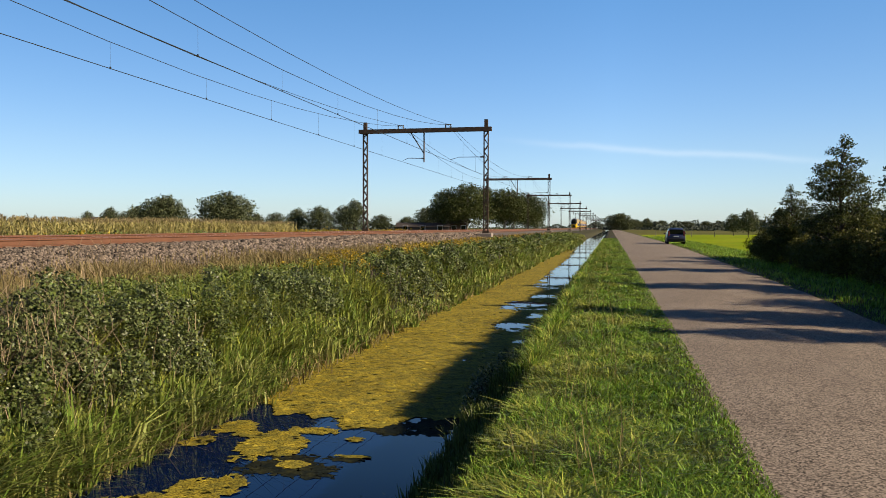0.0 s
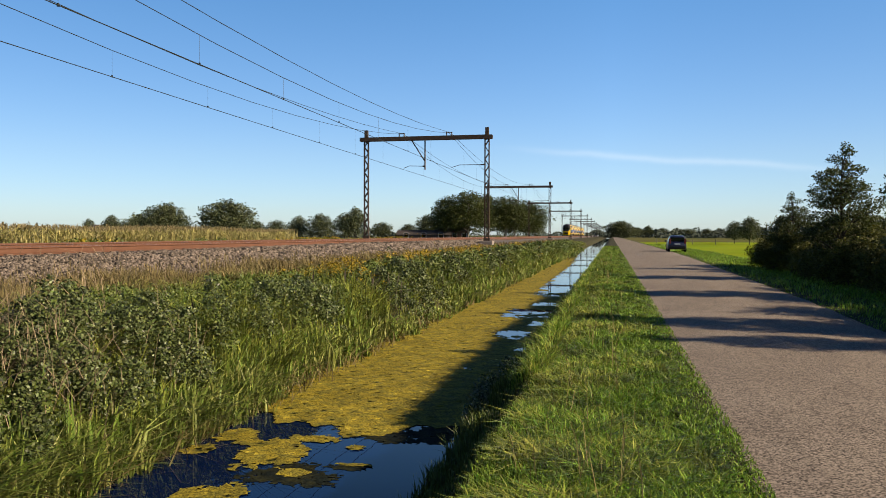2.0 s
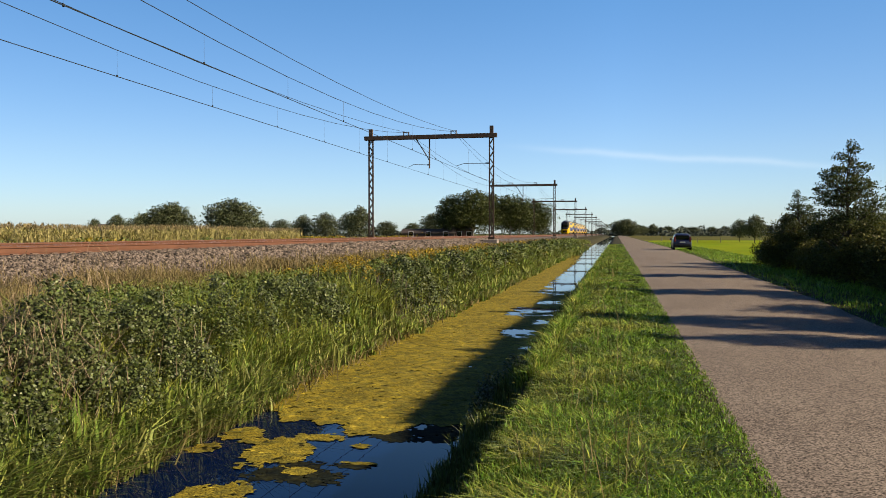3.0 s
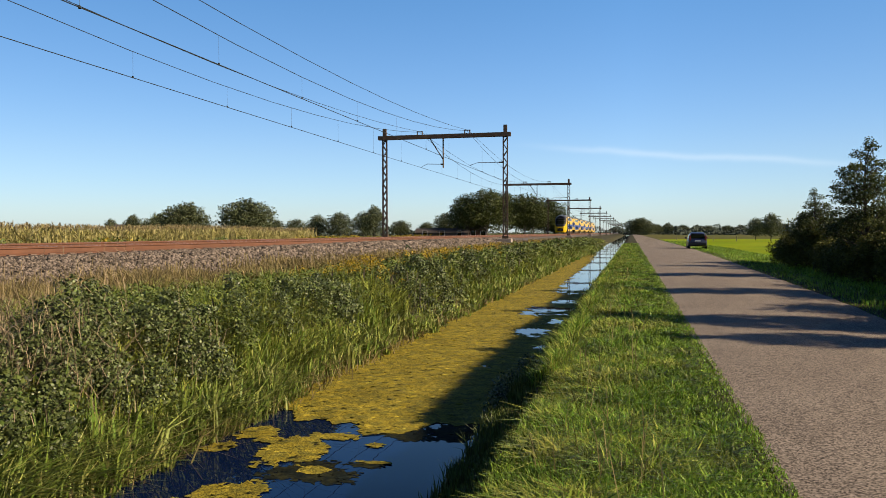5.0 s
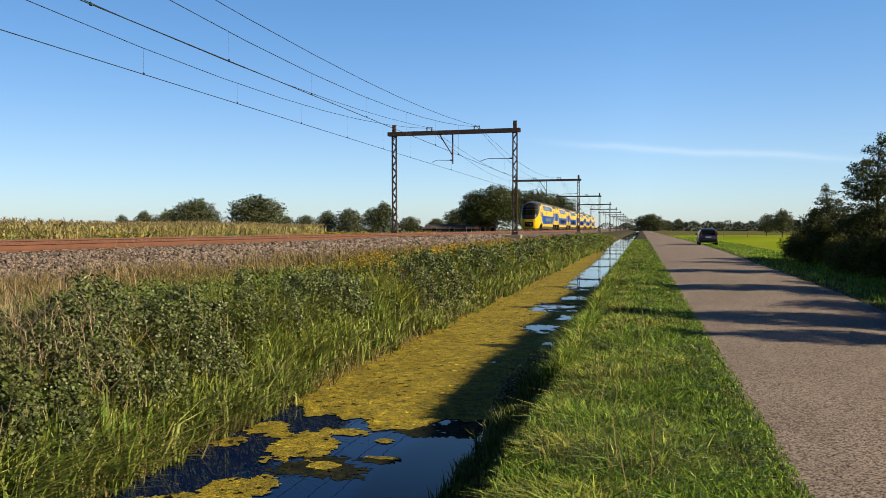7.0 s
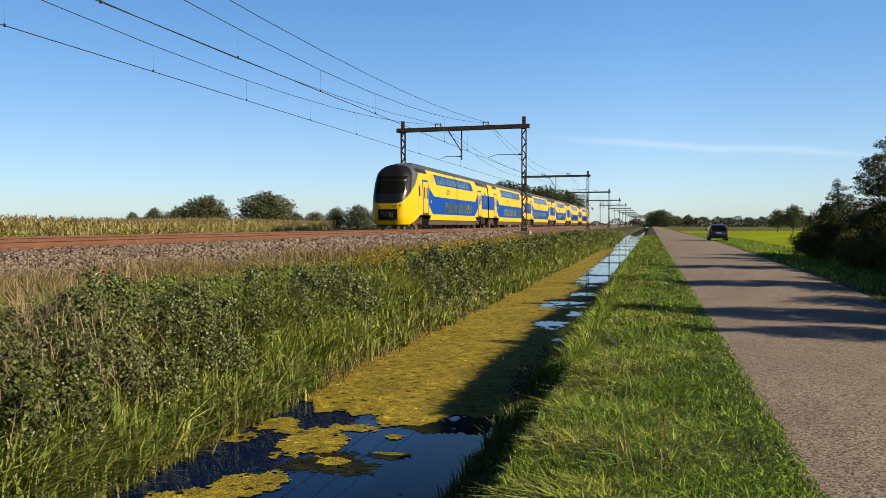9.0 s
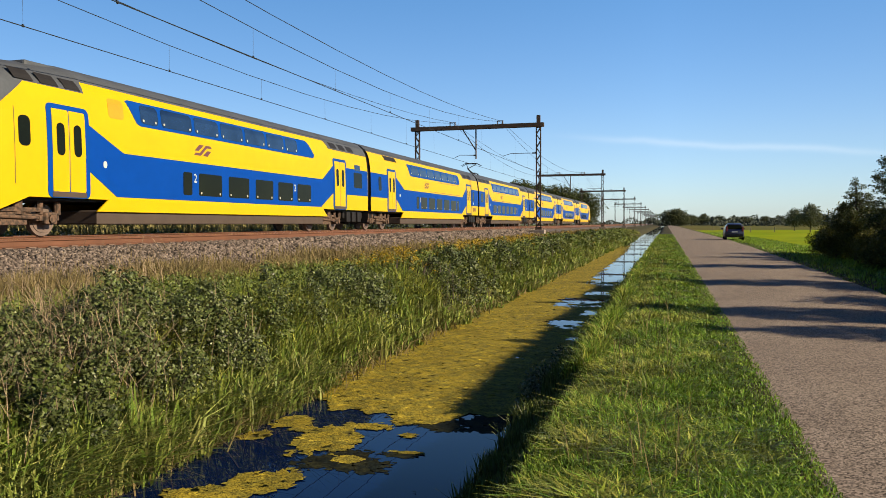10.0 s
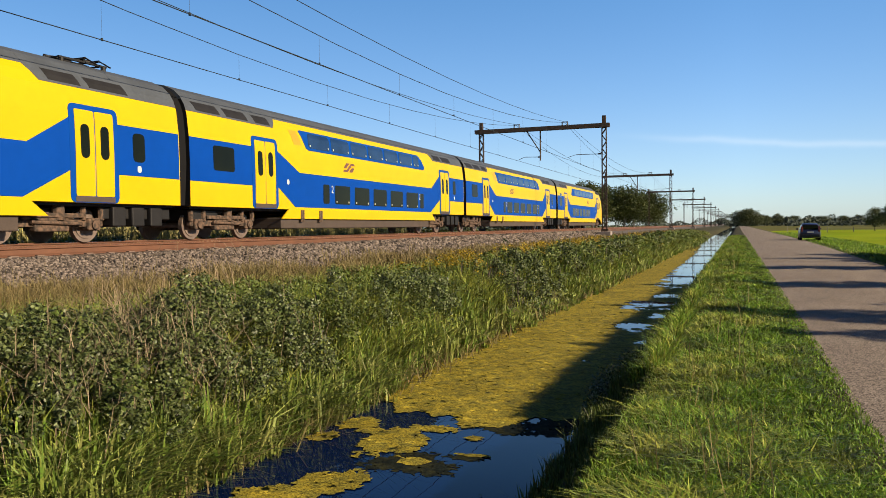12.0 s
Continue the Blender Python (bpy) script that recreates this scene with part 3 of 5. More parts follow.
def build_wires():
    names = {"contact_wire": "dark copper contact wire", "carrier_wire": "sagging carrier wire", "feeder_wire": "sagging feeder wire"}
    for cx in TRACKS:
        t = thing("overhead_line", "dark overhead wires sagging between lattice portals", "overhead line", "overhead lines", pose(cx, 0, 0))
        for name in names:
            bm, pts = bmesh.new(), []
            for k in range(-2, 9):
                y0 = PORTAL_Y + k * SPAN
                steps = 12 if k < 1 else 5
                for i in range(steps):
                    u = i / steps
                    sag = 4 * u * (1 - u)
                    z = {"contact_wire": 7.28 - 0.02 * sag, "carrier_wire": 10.22 - 2.06 * sag, "feeder_wire": 10.25 - 1.32 * sag}[name]
                    x = {"contact_wire": (0.2 if k % 2 else -0.2) * (1 - 2 * u) * 0.6, "carrier_wire": 0.0, "feeder_wire": 0.12}[name]
                    pts.append((x, y0 + u * SPAN, z))
            wire_line(bm, pts, {"contact_wire": 0.016, "carrier_wire": 0.014, "feeder_wire": 0.014}[name])
            part(name, bm, M_WIRE, t, names[name])
        for k in range(-1, 3):
            for i in range(1, 10):
                u = i / 10 + (0.018 if cx < -15 else 0)
                y, sag = PORTAL_Y + (k + u) * SPAN, 4 * u * (1 - u)
                bm = bmesh.new()
                bar(bm, (0, y, 7.28), (0, y, 10.22 - 2.06 * sag), 0.0045, 4)
                box(bm, -0.02, 0.02, y - 0.03, y + 0.03, 7.25, 7.33)
                part("dropper", bm, M_WIRE, t)

# ---- the train ----
FLOOR_LIFT = 0.08  # the body rides this much higher on its bogies
PZ = np.array([0.28, 0.6, 2.3, 3.2, 3.9, 4.2, 4.43, 4.66, 4.84, 4.93])
PX = np.array([1.42, 1.50, 1.51, 1.485, 1.41, 1.31, 1.17, 0.92, 0.52, 0.0])


def half(z):
    return float(np.interp(z, PZ, PX))


def side_panel(poly, out=0.008, side=1, thick=0.012):
    """A panel on the car's side: its outline in (along, up), laid on the curve of the body and out by some millimetres."""
    bm = bmesh.new()
    bm.faces.new([bm.verts.new((0, y, z)) for y, z in poly])
    for z in PZ:
        bmesh.ops.bisect_plane(bm, geom=bm.verts[:] + bm.edges[:] + bm.faces[:], plane_co=(0, 0, z), plane_no=(0, 0, 1))
    outer = bm.faces[:]
    edge = [e for e in bm.edges if e.is_boundary]
    r = bmesh.ops.extrude_edge_only(bm, edges=edge)
    low = {v for v in r["geom"] if isinstance(v, bmesh.types.BMVert)}
    for v in bm.verts:
        v.co.x = side * (half(v.co.z) + (out - thick if v in low else out))
    return bm


def rounded(y0, y1, z0, z1, r, n=3):
    pts = []
    for cy, cz, a0 in ((y1 - r, z1 - r, 0), (y0 + r, z1 - r, 90), (y0 + r, z0 + r, 180), (y1 - r, z0 + r, 270)):
        for k in range(n + 1):
            a = radians(a0 + 90 * k / n)
            pts.append((cy + r * math.cos(a), cz + r * math.sin(a)))
    return pts


def add_bogie(car, y):
    bm = bmesh.new()
    for s in (-1, 1):
        box(bm, s * 1.05 - 0.08, s * 1.05 + 0.08, -1.75, 1.75, 0.42, 0.62, 0.03)
        box(bm, s * 1.08 - 0.10, s * 1.08 + 0.10, -0.55, 0.55, 0.30, 0.70, 0.04)
        box(bm, s * 1.18 - 0.05, s * 1.18 + 0.05, -1.0, 1.0, 0.66, 0.78, 0.02)
        bar(bm, (s * 1.22, -0.7, 0.55), (s * 1.22, 0.9, 0.50), 0.05, 8)
        for a in (-1.38, 1.38):
            box(bm, s * 1.08 - 0.13, s * 1.08 + 0.13, a - 0.22, a + 0.22, 0.32, 0.66, 0.05)
            bar(bm, (s * 1.1, a - 0.32, 0.6), (s * 1.1, a - 0.32, 0.95), 0.09, 8)
            bar(bm, (s * 1.1, a + 0.32, 0.6), (s * 1.1, a + 0.32, 0.95), 0.09, 8)
            bar(bm, (s * 1.16, a, 0.48), (s * 1.26, a, 0.48), 0.13, 10)
        bar(bm, (s * 1.1, 0.25, 0.6), (s * 1.1, 0.25, 1.0), 0.16, 10)
    box(bm, -0.95, 0.95, -0.4, 0.4, 0.45, 0.9)
    b = part("bogie", bm, M_BOGIE, car, "dirt-brown bogie frame with springs")
    b.location.y, b.location.z = y, -FLOOR_LIFT
    for a in (-1.38, 1.38):
        bm = bmesh.new()
        for s in (-1, 1):
            bar(bm, (s * 0.72, a, 0.46), (s * 0.86, a, 0.46), 0.46, 24)
            bar(bm, (s * 0.86, a, 0.46), (s * 0.88, a, 0.46), 0.36, 20)
        bar(bm, (-0.75, a, 0.46), (0.75, a, 0.46), 0.09, 10)
        part("wheelset", bm, M_WHEEL, b, "worn steel wheels on an axle")


def add_pantograph(car, y, raised):
    top = 5.88 if raised else 5.06
    bm = bmesh.new()
    for s in (-1, 1):
        box(bm, s * 0.5 - 0.04, s * 0.5 + 0.04, y - 0.8, y + 0.9, 4.92, 4.97)
        box(bm, -0.5, 0.5, y + s * 0.75 - 0.03, y + s * 0.75 + 0.03, 4.93, 4.965)
        for dy in (-0.7, 0.8):
            bar(bm, (s * 0.5, y + dy, 4.72), (s * 0.5, y + dy, 4.93), 0.07, 8)
    p = part("pantograph", bm, M_ROOFDARK, car, "raised current collector" if raised else "folded current collector")
    bm = bmesh.new()
    if raised:
        knee = (0, y - 1.05, 5.32)
        bar(bm, (0, y + 0.75, 4.95), knee, 0.06, 8)
        bar(bm, (0.15, y + 0.6, 4.95), (0.1, y - 0.9, 5.22), 0.03)
        for s in (-1, 1):
            bar(bm, knee, (s * 0.45, y + 0.35, top - 0.08), 0.035)
    else:
        bar(bm, (0, y + 0.75, 4.96), (0, y - 0.8, 5.0), 0.05, 8)
        for s in (-1, 1):
            bar(bm, (0, y - 0.8, 5.0), (s * 0.45, y + 0.35, top - 0.05), 0.035)
    part("arm", bm, M_ROOFDARK, p)
    bm = bmesh.new()
    for dy in (0.1, 0.6):
        bar(bm, (-0.55, y + dy, top), (0.55, y + dy, top), 0.035)
        for s in (-1, 1):
            bar(bm, (s * 0.55, y + dy, top), (s * 0.95, y + dy, top - 0.22), 0.022)
    for s in (-0.4, 0.4):
        bar(bm, (s, y + 0.1, top - 0.03), (s, y + 0.6, top - 0.03), 0.03)
    part("collector_head", bm, M_ROOFDARK, p)


def add_numeral(car, y, z, side, size=0.36, text="2"):
    cu = bpy.data.curves.new("class_numeral", "FONT")
    cu.body, cu.size, cu.extrude = text, size, 0.002
    cu.materials.append(M_WHITE)
    ob = new("class_numeral", cu)
    ob.parent = car
    ob.matrix_basis = pose(side * (half(z) + 0.02), y, z, 90, 0, 90 * side)


def add_pane_dots(name, y0, y1, z, side, parent):
    """A pale round dot near each lower corner of a pane."""
    for y in (y0 + 0.14, y1 - 0.14):
        bm = bar(bmesh.new(), (side * (half(z) + 0.010), y, z), (side * (half(z) + 0.024), y, z), 0.045, 8)
        part(name, bm, M_PANE_DOT, parent, "pale round dot on the glass")


def add_side(car, side, L, head, wide=True, numeral="2"):
    """Doors, bands and windows of one side; head: the car has a driver's cab."""
    rear = L - 26.75
    first = numeral == "1"
    d0, d1 = (3.55, 5.05) if head else (2.4, 3.95) if first else (3.55, 5.1) if wide else (2.9, 4.4)
    n0 = 5.0 if head else d1
    f0 = rear + (0.0 if head else 0.48)
    bands = [[(n0, 3.17), (n0 + 1.6, 2.42), (20.35 + f0, 2.42), (21.66 + f0, 3.17), (21.66 + f0, 1.80), (20.2 + f0, 1.07), (n0 + 1.25, 1.07), (n0, 1.83)],
             [(23.35 + f0, 3.17), (26.36 + rear, 3.17), (26.36 + rear, 1.78), (23.35 + f0, 1.78)]]
    if not head:
        bands.append([(0.12, 3.17), (d0 - 0.05, 3.17), (d0 - 0.05, 1.78), (0.12, 1.78)])
    for b in bands:
        part("blue_band", side_panel(b, 0.005, side), M_BLUE, car, "blue painted band")
    part("lower_panel", side_panel([(5.9, 0.98), (5.4, 0.62), (20.95 + f0, 0.62), (20.45 + f0, 0.98)], 0.0, side, 0.05), M_YELLOW, car)
    # upper deck window band
    u0, u1 = (-1.35, 0.5) if first else (0.0, 0.0 if wide else 0.5)
    up = part("window_band", side_panel([(6.85 + u0, 4.08), (7.0 + u0, 4.13), (19.1 + rear / 2 + u1, 4.13), (19.35 + rear / 2 + u1, 4.05), (19.95 + rear / 2 + u1 / 4, 3.5), (19.8 + rear / 2, 3.36), (7.5 + u0, 3.36), (7.3 + u0, 3.42)], 0.006, side), M_FRAMEBLUE, car, "blue upper deck window band")
    y = 7.5 + u0
    widths = [0.9, 1.75, 1.55, 1.6, 1.6, 1.5, 1.15] if head else [1.75, 1.65, 1.6, 1.6, 1.6, 1.7, 0.75]
    if first:
        widths = [1.6, 1.75, 1.75, 1.75, 1.75, 1.7, 1.25]
    for w in widths:
        part("pane", side_panel(rounded(y, y + w, 3.46, 4.06, 0.14), 0.014, side), M_UPGLASS, up, "upper deck glass with sky reflection blue in its colour")
        if side > 0:
            add_pane_dots("pane_dot", y, y + w, 3.56, side, up)
        y += w + (0.29 if first else 0.17)
    if head:
        wins = [(9.67, 10.2), (10.62, 12.12), (12.6, 14.12), (14.65, 16.12), (16.58, 17.95), (18.4, 19.8)]
        part("side_marker", side_panel(rounded(6.0, 6.7, 3.45, 4.05, 0.12), 0.006, side), M_ORANGE, car, "orange-yellow panel beside windows")
        part("cab_window", side_panel(rounded(2.52, 2.92, 2.3, 3.1, 0.15), 0.006, side), M_GLASS, car)
        part("cab_door_seam", side_panel([(2.38, 1.3), (2.40, 1.3), (2.40, 3.3), (2.38, 3.3)], 0.004, side), M_SKIRT, car)
    elif first:
        wins = [(6.05, 7.55), (8.15, 9.65), (10.3, 11.8), (12.45, 13.95), (14.6, 16.05), (16.65, 18.0), (18.4, 18.75)]
    else:
        wins = [(8.56, 9.08), (9.57, 10.95), (11.42, 12.9), (13.35, 14.83), (15.29, 16.8), (17.27, 18.85), (19.15, 19.65)]
    if wide and not head and not first:
        part("side_marker", side_panel([(6.1, 4.06), (6.66, 4.06), (6.98, 3.5), (6.42, 3.5)], 0.006, side), M_ORANGE, car, "orange-yellow panel beside windows")
    if not head:
        part("end_window", side_panel(rounded(0.75, 1.75, 2.18, 3.0, 0.1) if first else rounded(1.3, 2.45, 2.18, 3.0, 0.1) if wide else rounded(1.35, 1.83, 2.18, 3.0, 0.14), 0.012, side), M_GLASS, car)
    part("end_window", side_panel(rounded(24.35 + rear, 25.5 + rear, 2.18, 3.0, 0.1) if head else rounded(24.4 + rear, 24.88 + rear, 2.18, 3.0, 0.14), 0.012, side), M_GLASS, car)
    if head:
        part("vent_window", side_panel(rounded(24.5 + rear, 25.3 + rear, 3.10, 3.42, 0.06), 0.012, side), M_UPGLASS, car, "small pale window over the blue band")
    for a, b in wins:
        w = part("window", side_panel(rounded(a, b, 1.26, 2.06, 0.08), 0.012, side), M_GLASS, car, "dark lower deck window")
        if side > 0 and b - a > 1.0:
            add_pane_dots("window_dot", a, b, 1.36, side, w)
    for ny in ((7.7, 18.06) if first else (9.22, 18.94) if not head else (10.27, 18.04)):
        add_numeral(car, ny + (0.2 if side < 0 else 0.0), 1.72, side, 0.44, numeral[0] if ny < 12 else numeral[-1])
    if first:
        add_numeral(car, 7.80, 3.66, side, 0.34, "1")
    for cy, cz in ((n0 + 0.75, 2.02),) + (() if head else ((24.64, 1.98),)):
        part("badge", side_panel(rounded(cy - 0.08, cy + 0.08, cz - 0.10, cz + 0.10, 0.07), 0.011, side), M_WHITE, car)
    if wide and not head and not first:
        for cy in (6.75, 8.2):
            part("foot_step", side_panel([(cy, 0.50), (cy + 0.24, 0.50), (cy + 0.24, 0.96), (cy, 0.96)], 0.03, side, 0.05), M_BOGIE, car, "brown recessed foot step")
    # thin pinstripes under the upper windows and over the blue
    if first or not wide:
        for a, b, z in ((6.0, 12.7, 3.24), (6.1, 14.7, 2.50)) if first else ((13.8, 19.6, 3.24), (11.6, 20.0, 2.50)):
            part("pinstripe", side_panel([(a, z), (b, z), (b, z + 0.028), (a, z + 0.028)], 0.006, side), M_NUM, car, "thin dark pinstripe")
    # emblem: two interlocked bars
    e0 = 9.45 if first else 10.35
    for lift, shape in ((0.010, ((0, 2.70), (0.42, 2.70), (0.82, 3.0), (1.15, 3.0), (1.05, 3.09), (0.76, 3.09), (0.36, 2.79), (0.1, 2.79))), (0.008, ((0.05, 2.86), (0.3, 2.86), (0.62, 3.09), (0.35, 3.09))), (0.008, ((0.55, 2.70), (0.85, 2.70), (1.1, 2.90), (0.85, 2.90)))):
        part("emblem", side_panel([(e0 + a, z) for a, z in shape], lift, side), M_NUM, car)
    for a, b in ((d0, d1), (21.72 + f0, 23.3 + f0)):
        fr = part("door", side_panel(rounded(a - 0.06, b + 0.06, 0.98, 3.56, 0.16), 0.010, side), M_FRAMEBLUE, car, "double sliding door in a blue frame")
        part("step", side_panel([(a + 0.1, 1.0), (b - 0.1, 1.0), (b - 0.1, 1.14), (a + 0.1, 1.14)], 0.02, side, 0.03), M_SKIRT, fr)
        mid = (a + b) / 2
        for u, w in ((a + 0.12, mid - 0.015), (mid + 0.015, b - 0.12)):
            part("leaf", side_panel(rounded(u, w, 1.15, 3.42, 0.04), 0.020, side, 0.02), M_YELLOW, fr, "yellow door leaf")
            c = (u + w) / 2
            part("door_window", side_panel(rounded(c - 0.15, c + 0.15, 2.15, 3.05, 0.14), 0.026, side), M_GLASS, fr)


def add_roof_ends(car, L, head, wide=True):
    """Grey roof sides that reach down over the car's ends, with dark grilles."""
    rear = L - 26.75
    for side in (-1, 1):
        ends = [[(21.0 + rear, 4.34), (21.35 + rear, 3.99), (L - 0.36, 3.99), (L - 0.36, 4.72), (21.0 + rear, 4.72)]]
        grilles = [(21.5 + rear, 22.45 + rear), (22.6 + rear, 23.55 + rear), (23.7 + rear, 24.65 + rear)] if head else [(21.5, 22.7), (22.85, 24.4)]
        if not head and not wide:
            grilles += [(2.6, 4.9)]
        elif not head:
            ends.append([(0.12, 3.99), (5.05, 3.99), (5.3, 4.34), (5.3, 4.72), (0.12, 4.72)])
            grilles += [(0.5, 1.9), (2.1, 3.5), (3.8, 4.9)]
        else:
            grilles += [(2.4, 3.2), (3.3, 4.1), (4.2, 4.95)]
        for e in ends:
            part("roof_side", side_panel(e, 0.006, side, 0.01), M_ROOF, car)
        for a, b in grilles:
            part("roof_grille", side_panel([(a + 0.15, 4.06), (b, 4.06), (b - 0.15, 4.34), (a, 4.34)], 0.014, side), M_ROOFDARK, car, "dark roof grille")


def add_under(car, L, y0):
    bm = bmesh.new()
    box(bm, -1.40, 1.40, y0, L - 6.1, 0.24, 0.66, 0.04)
    part("underbody", bm, M_SKIRT, car, "dirty grey underbody skirt")
    for a, b, w in ((L - 3.2, L - 0.5, 1.2),) + (((0.6, 2.0, 1.1),) if L < 27 else ()):
        part("equipment_box", box(bmesh.new(), -w, w, a, b, 0.55, 0.89, 0.03), M_ROOFDARK, car)
    for k in range(3):
        part("equipment_box", box(bmesh.new(), -1.35, 1.35, L - 3.0 + k * 0.75, L - 2.5 + k * 0.75, 0.35, 0.89, 0.04), M_ROOFDARK, car)
    bm = bmesh.new()
    box(bm, -1.3, 1.3, 0.3 if L < 27 else 2.2, L - 0.5, 0.90, 0.965)
    part("floor_frame", bm, M_ROOFDARK, car)


def add_bellows(car, y):
    pts = [(x * 0.93, z) for z, x in zip(PZ, PX) if z > 0.9]
    ring = [(1.32, 1.0)] + pts
    ring = ring + [(-x, z) for x, z in reversed(ring[:-1])]
    rings = []
    for k in range(9):
        s = 1.0 if k % 2 else 0.95
        rings.append([(x * s, y - 0.32 + 0.08 * k, 1.0 + (z - 1.0) * (0.97 + 0.02 * (k % 2))) for x, z in ring])
    bm, _ = loft(rings)
    part("bellows", bm, M_BLACK, car, "black rubber gangway bellows")


def middle_car(pans=(), wide=True, numeral="2"):
    L = 26.75
    car = thing("train_middle_car", "yellow and blue double-deck train carriage on rails", "train carriage", "train carriages")
    prof = [(x, z) for z, x in zip(PZ, PX) if z > 0.7]
    ring = [(1.30, 0.97), (half(0.98), 0.98)] + [p for p in prof if p[1] > 1] + []
    ring = ring + [(-x, z) for x, z in reversed(ring[:-1])]
    ys = (0.12, L - 0.36)
    bm, rows = loft([[(x, y, z) for x, z in ring] for y in ys])
    for r in rows:
        bm.faces.new(r)
    bmesh.ops.bisect_plane(bm, geom=bm.verts[:] + bm.edges[:] + bm.faces[:], plane_co=(0, 0, 4.36), plane_no=(0, 0, 1))
    for fc in bm.faces:
        c = fc.calc_center_median()
        fc.material_index = 1 if c.z > 4.36 else (2 if abs(fc.normal.y) > 0.9 else 0)
    part("body", bm, (M_YELLOW, M_ROOF, M_BLACK), car, "yellow carriage body with grey roof")
    for s in (1, -1):
        add_side(car, s, L, False, wide, numeral)
    add_roof_ends(car, L, False, wide)
    add_under(car, L, 5.5)
    add_bellows(car, 0.0)
    for y in (2.3, 21.85):
        add_bogie(car, y)
    for y, up in pans:
        add_pantograph(car, y, up)
    return car


def nose_y(a, z):
    lean = 1.25 * max(0.0, (z - 1.75) / 3.09) ** 1.35
    tuck = 0.10 * max(0.0, (0.6 - z) / 0.3)
    return lean + tuck + 1.30 * abs(a) ** 5.5


def cab_car():
    L = 27.5
    car = thing("train_cab_car", "yellow train cab car with dark windscreen mask", "train carriage", "train carriages")
    zs = sorted(set([0.28, 0.4, 0.6, 0.8, 0.98, 1.2, 1.5, 1.75, 2.0, 2.3, 2.6, 2.9, 3.2, 3.55, 3.9, 4.05, 4.2, 4.3, 4.4, 4.48, 4.55, 4.62, 4.70, 4.78, 4.86, 4.928]))
    cols = list(np.linspace(1, -1, 25))
    rows = []
    for z in zs:
        h = half(z)
        ring = [(h, L - 0.36, z), (h, 8.0, z), (h, 5.0, z), (h, 3.3, z)]
        ring += [(a * h, nose_y(a, z), z) for a in cols]
        ring += [(-h, 3.3, z), (-h, 5.0, z), (-h, 8.0, z), (-h, L - 0.36, z)]
        rows.append(ring)
    # the cab roof slopes down towards the nose
    for ring in rows:
        for i, (x, y, z) in enumerate(ring):
            if z > 3.7:
                ring[i] = (x, y, 3.7 + (z - 3.7) * (0.62 + 0.38 * min(1.0, max(0.0, (y - 0.8) / 4.0))))
    bm, vr = loft(rows)
    bm.faces.new([r[0] for r in vr] + [r[-1] for r in reversed(vr)])
    cut = lambda co, no: bmesh.ops.bisect_plane(bm, geom=bm.verts[:] + bm.edges[:] + bm.faces[:], plane_co=co, plane_no=no)
    cut((0, 0.04, 1.78), (0, -0.80, 1.0))
    cut((0, 0.04, 4.02), (0, 0, 1))
    cut((0, 0, 4.36), (0, 0, 1))
    cut((0, 5.05, 0), (0, 1, 0))
    cut((0, 0.9, 0.28), (0, -0.36, 1.0))
    gone = []
    for fc in bm.faces:
        c = fc.calc_center_median()
        above = c.z > 1.78 + 0.80 * (c.y - 0.04)
        if c.z < 0.98 and c.z < 0.28 + 0.36 * (c.y - 0.9) or (c.z < 0.98 and c.y > 3.2):
            gone.append(fc)
        elif c.y > L - 0.5:
            fc.material_index = 3
        elif above and c.z < 4.02 and c.y < 3.0 or (c.z >= 4.02 and c.y < 5.05):
            fc.material_index = 2 if abs(c.x) < 0.88 * half(c.z) and c.y < 1.9 else 1
        elif c.z > 4.36:
            fc.material_index = 1
    bmesh.ops.delete(bm, geom=gone, context="FACES")
    ob = part("body", bm, (M_YELLOW, M_ROOF, M_MASK, M_BLACK), car, "yellow cab car body with rounded dark nose", smooth=True)
    ob.data.set_sharp_from_angle(angle=radians(28))
    rows = []
    for z in np.linspace(2.45, 3.68, 9):
        rows.append([(a * half(z), nose_y(a, z) - 0.012, z) for a in np.linspace(0.80, -0.80, 17)])
    bm, _ = loft(rows)
    part("windscreen", bm, M_GLASS, car, "black tinted windscreen", smooth=True)
    rows = []
    for z in (3.3, 3.42):
        rows.append([(a * half(z), nose_y(a, z) - 0.02, z) for a in np.linspace(0.78, -0.78, 17)])
    bm, _ = loft(rows)
    part("windscreen_bar", bm, M_MASK, car)
    bm = bmesh.new()
    bar(bm, (0.05, nose_y(0, 2.5) - 0.03, 2.45), (0.25, nose_y(0, 3.0) - 0.03, 3.0), 0.015)
    part("wiper", bm, M_BLACK, car)
    for s in (-1, 1):
        for x in (0.62, 0.88):
            bm = bmesh.new()
            yy = nose_y(x / 1.5, 1.6)
            bar(bm, (s * x, yy - 0.03, 1.61), (s * x, yy + 0.1, 1.61), 0.075, 14)
            part("headlight", bm, M_LAMP, car, "amber-tinted headlight")
    # black skin over the closed nose, painted as the recess's inner shade
    rows = []
    for z in np.linspace(0.56, 1.36, 5):
        rows.append([(a * 1.5, nose_y(a, z) - 0.01, z) for a in np.linspace(0.47, -0.47, 13)])
    bm, _ = loft(rows)
    hatch = part("recess_shade_sheet", bm, M_BLACK, car, "black sheet for the shade in the coupler recess")
    bm = bmesh.new()
    box(bm, -0.28, 0.28, -0.32, 0.05, 0.78, 1.12, 0.05)
    bar(bm, (-0.3, -0.15, 0.72), (0.3, -0.15, 0.72), 0.05, 8)
    for s in (-1, 1):
        bar(bm, (s * 0.42, -0.1, 1.15), (s * 0.36, -0.2, 0.7), 0.035, 8)
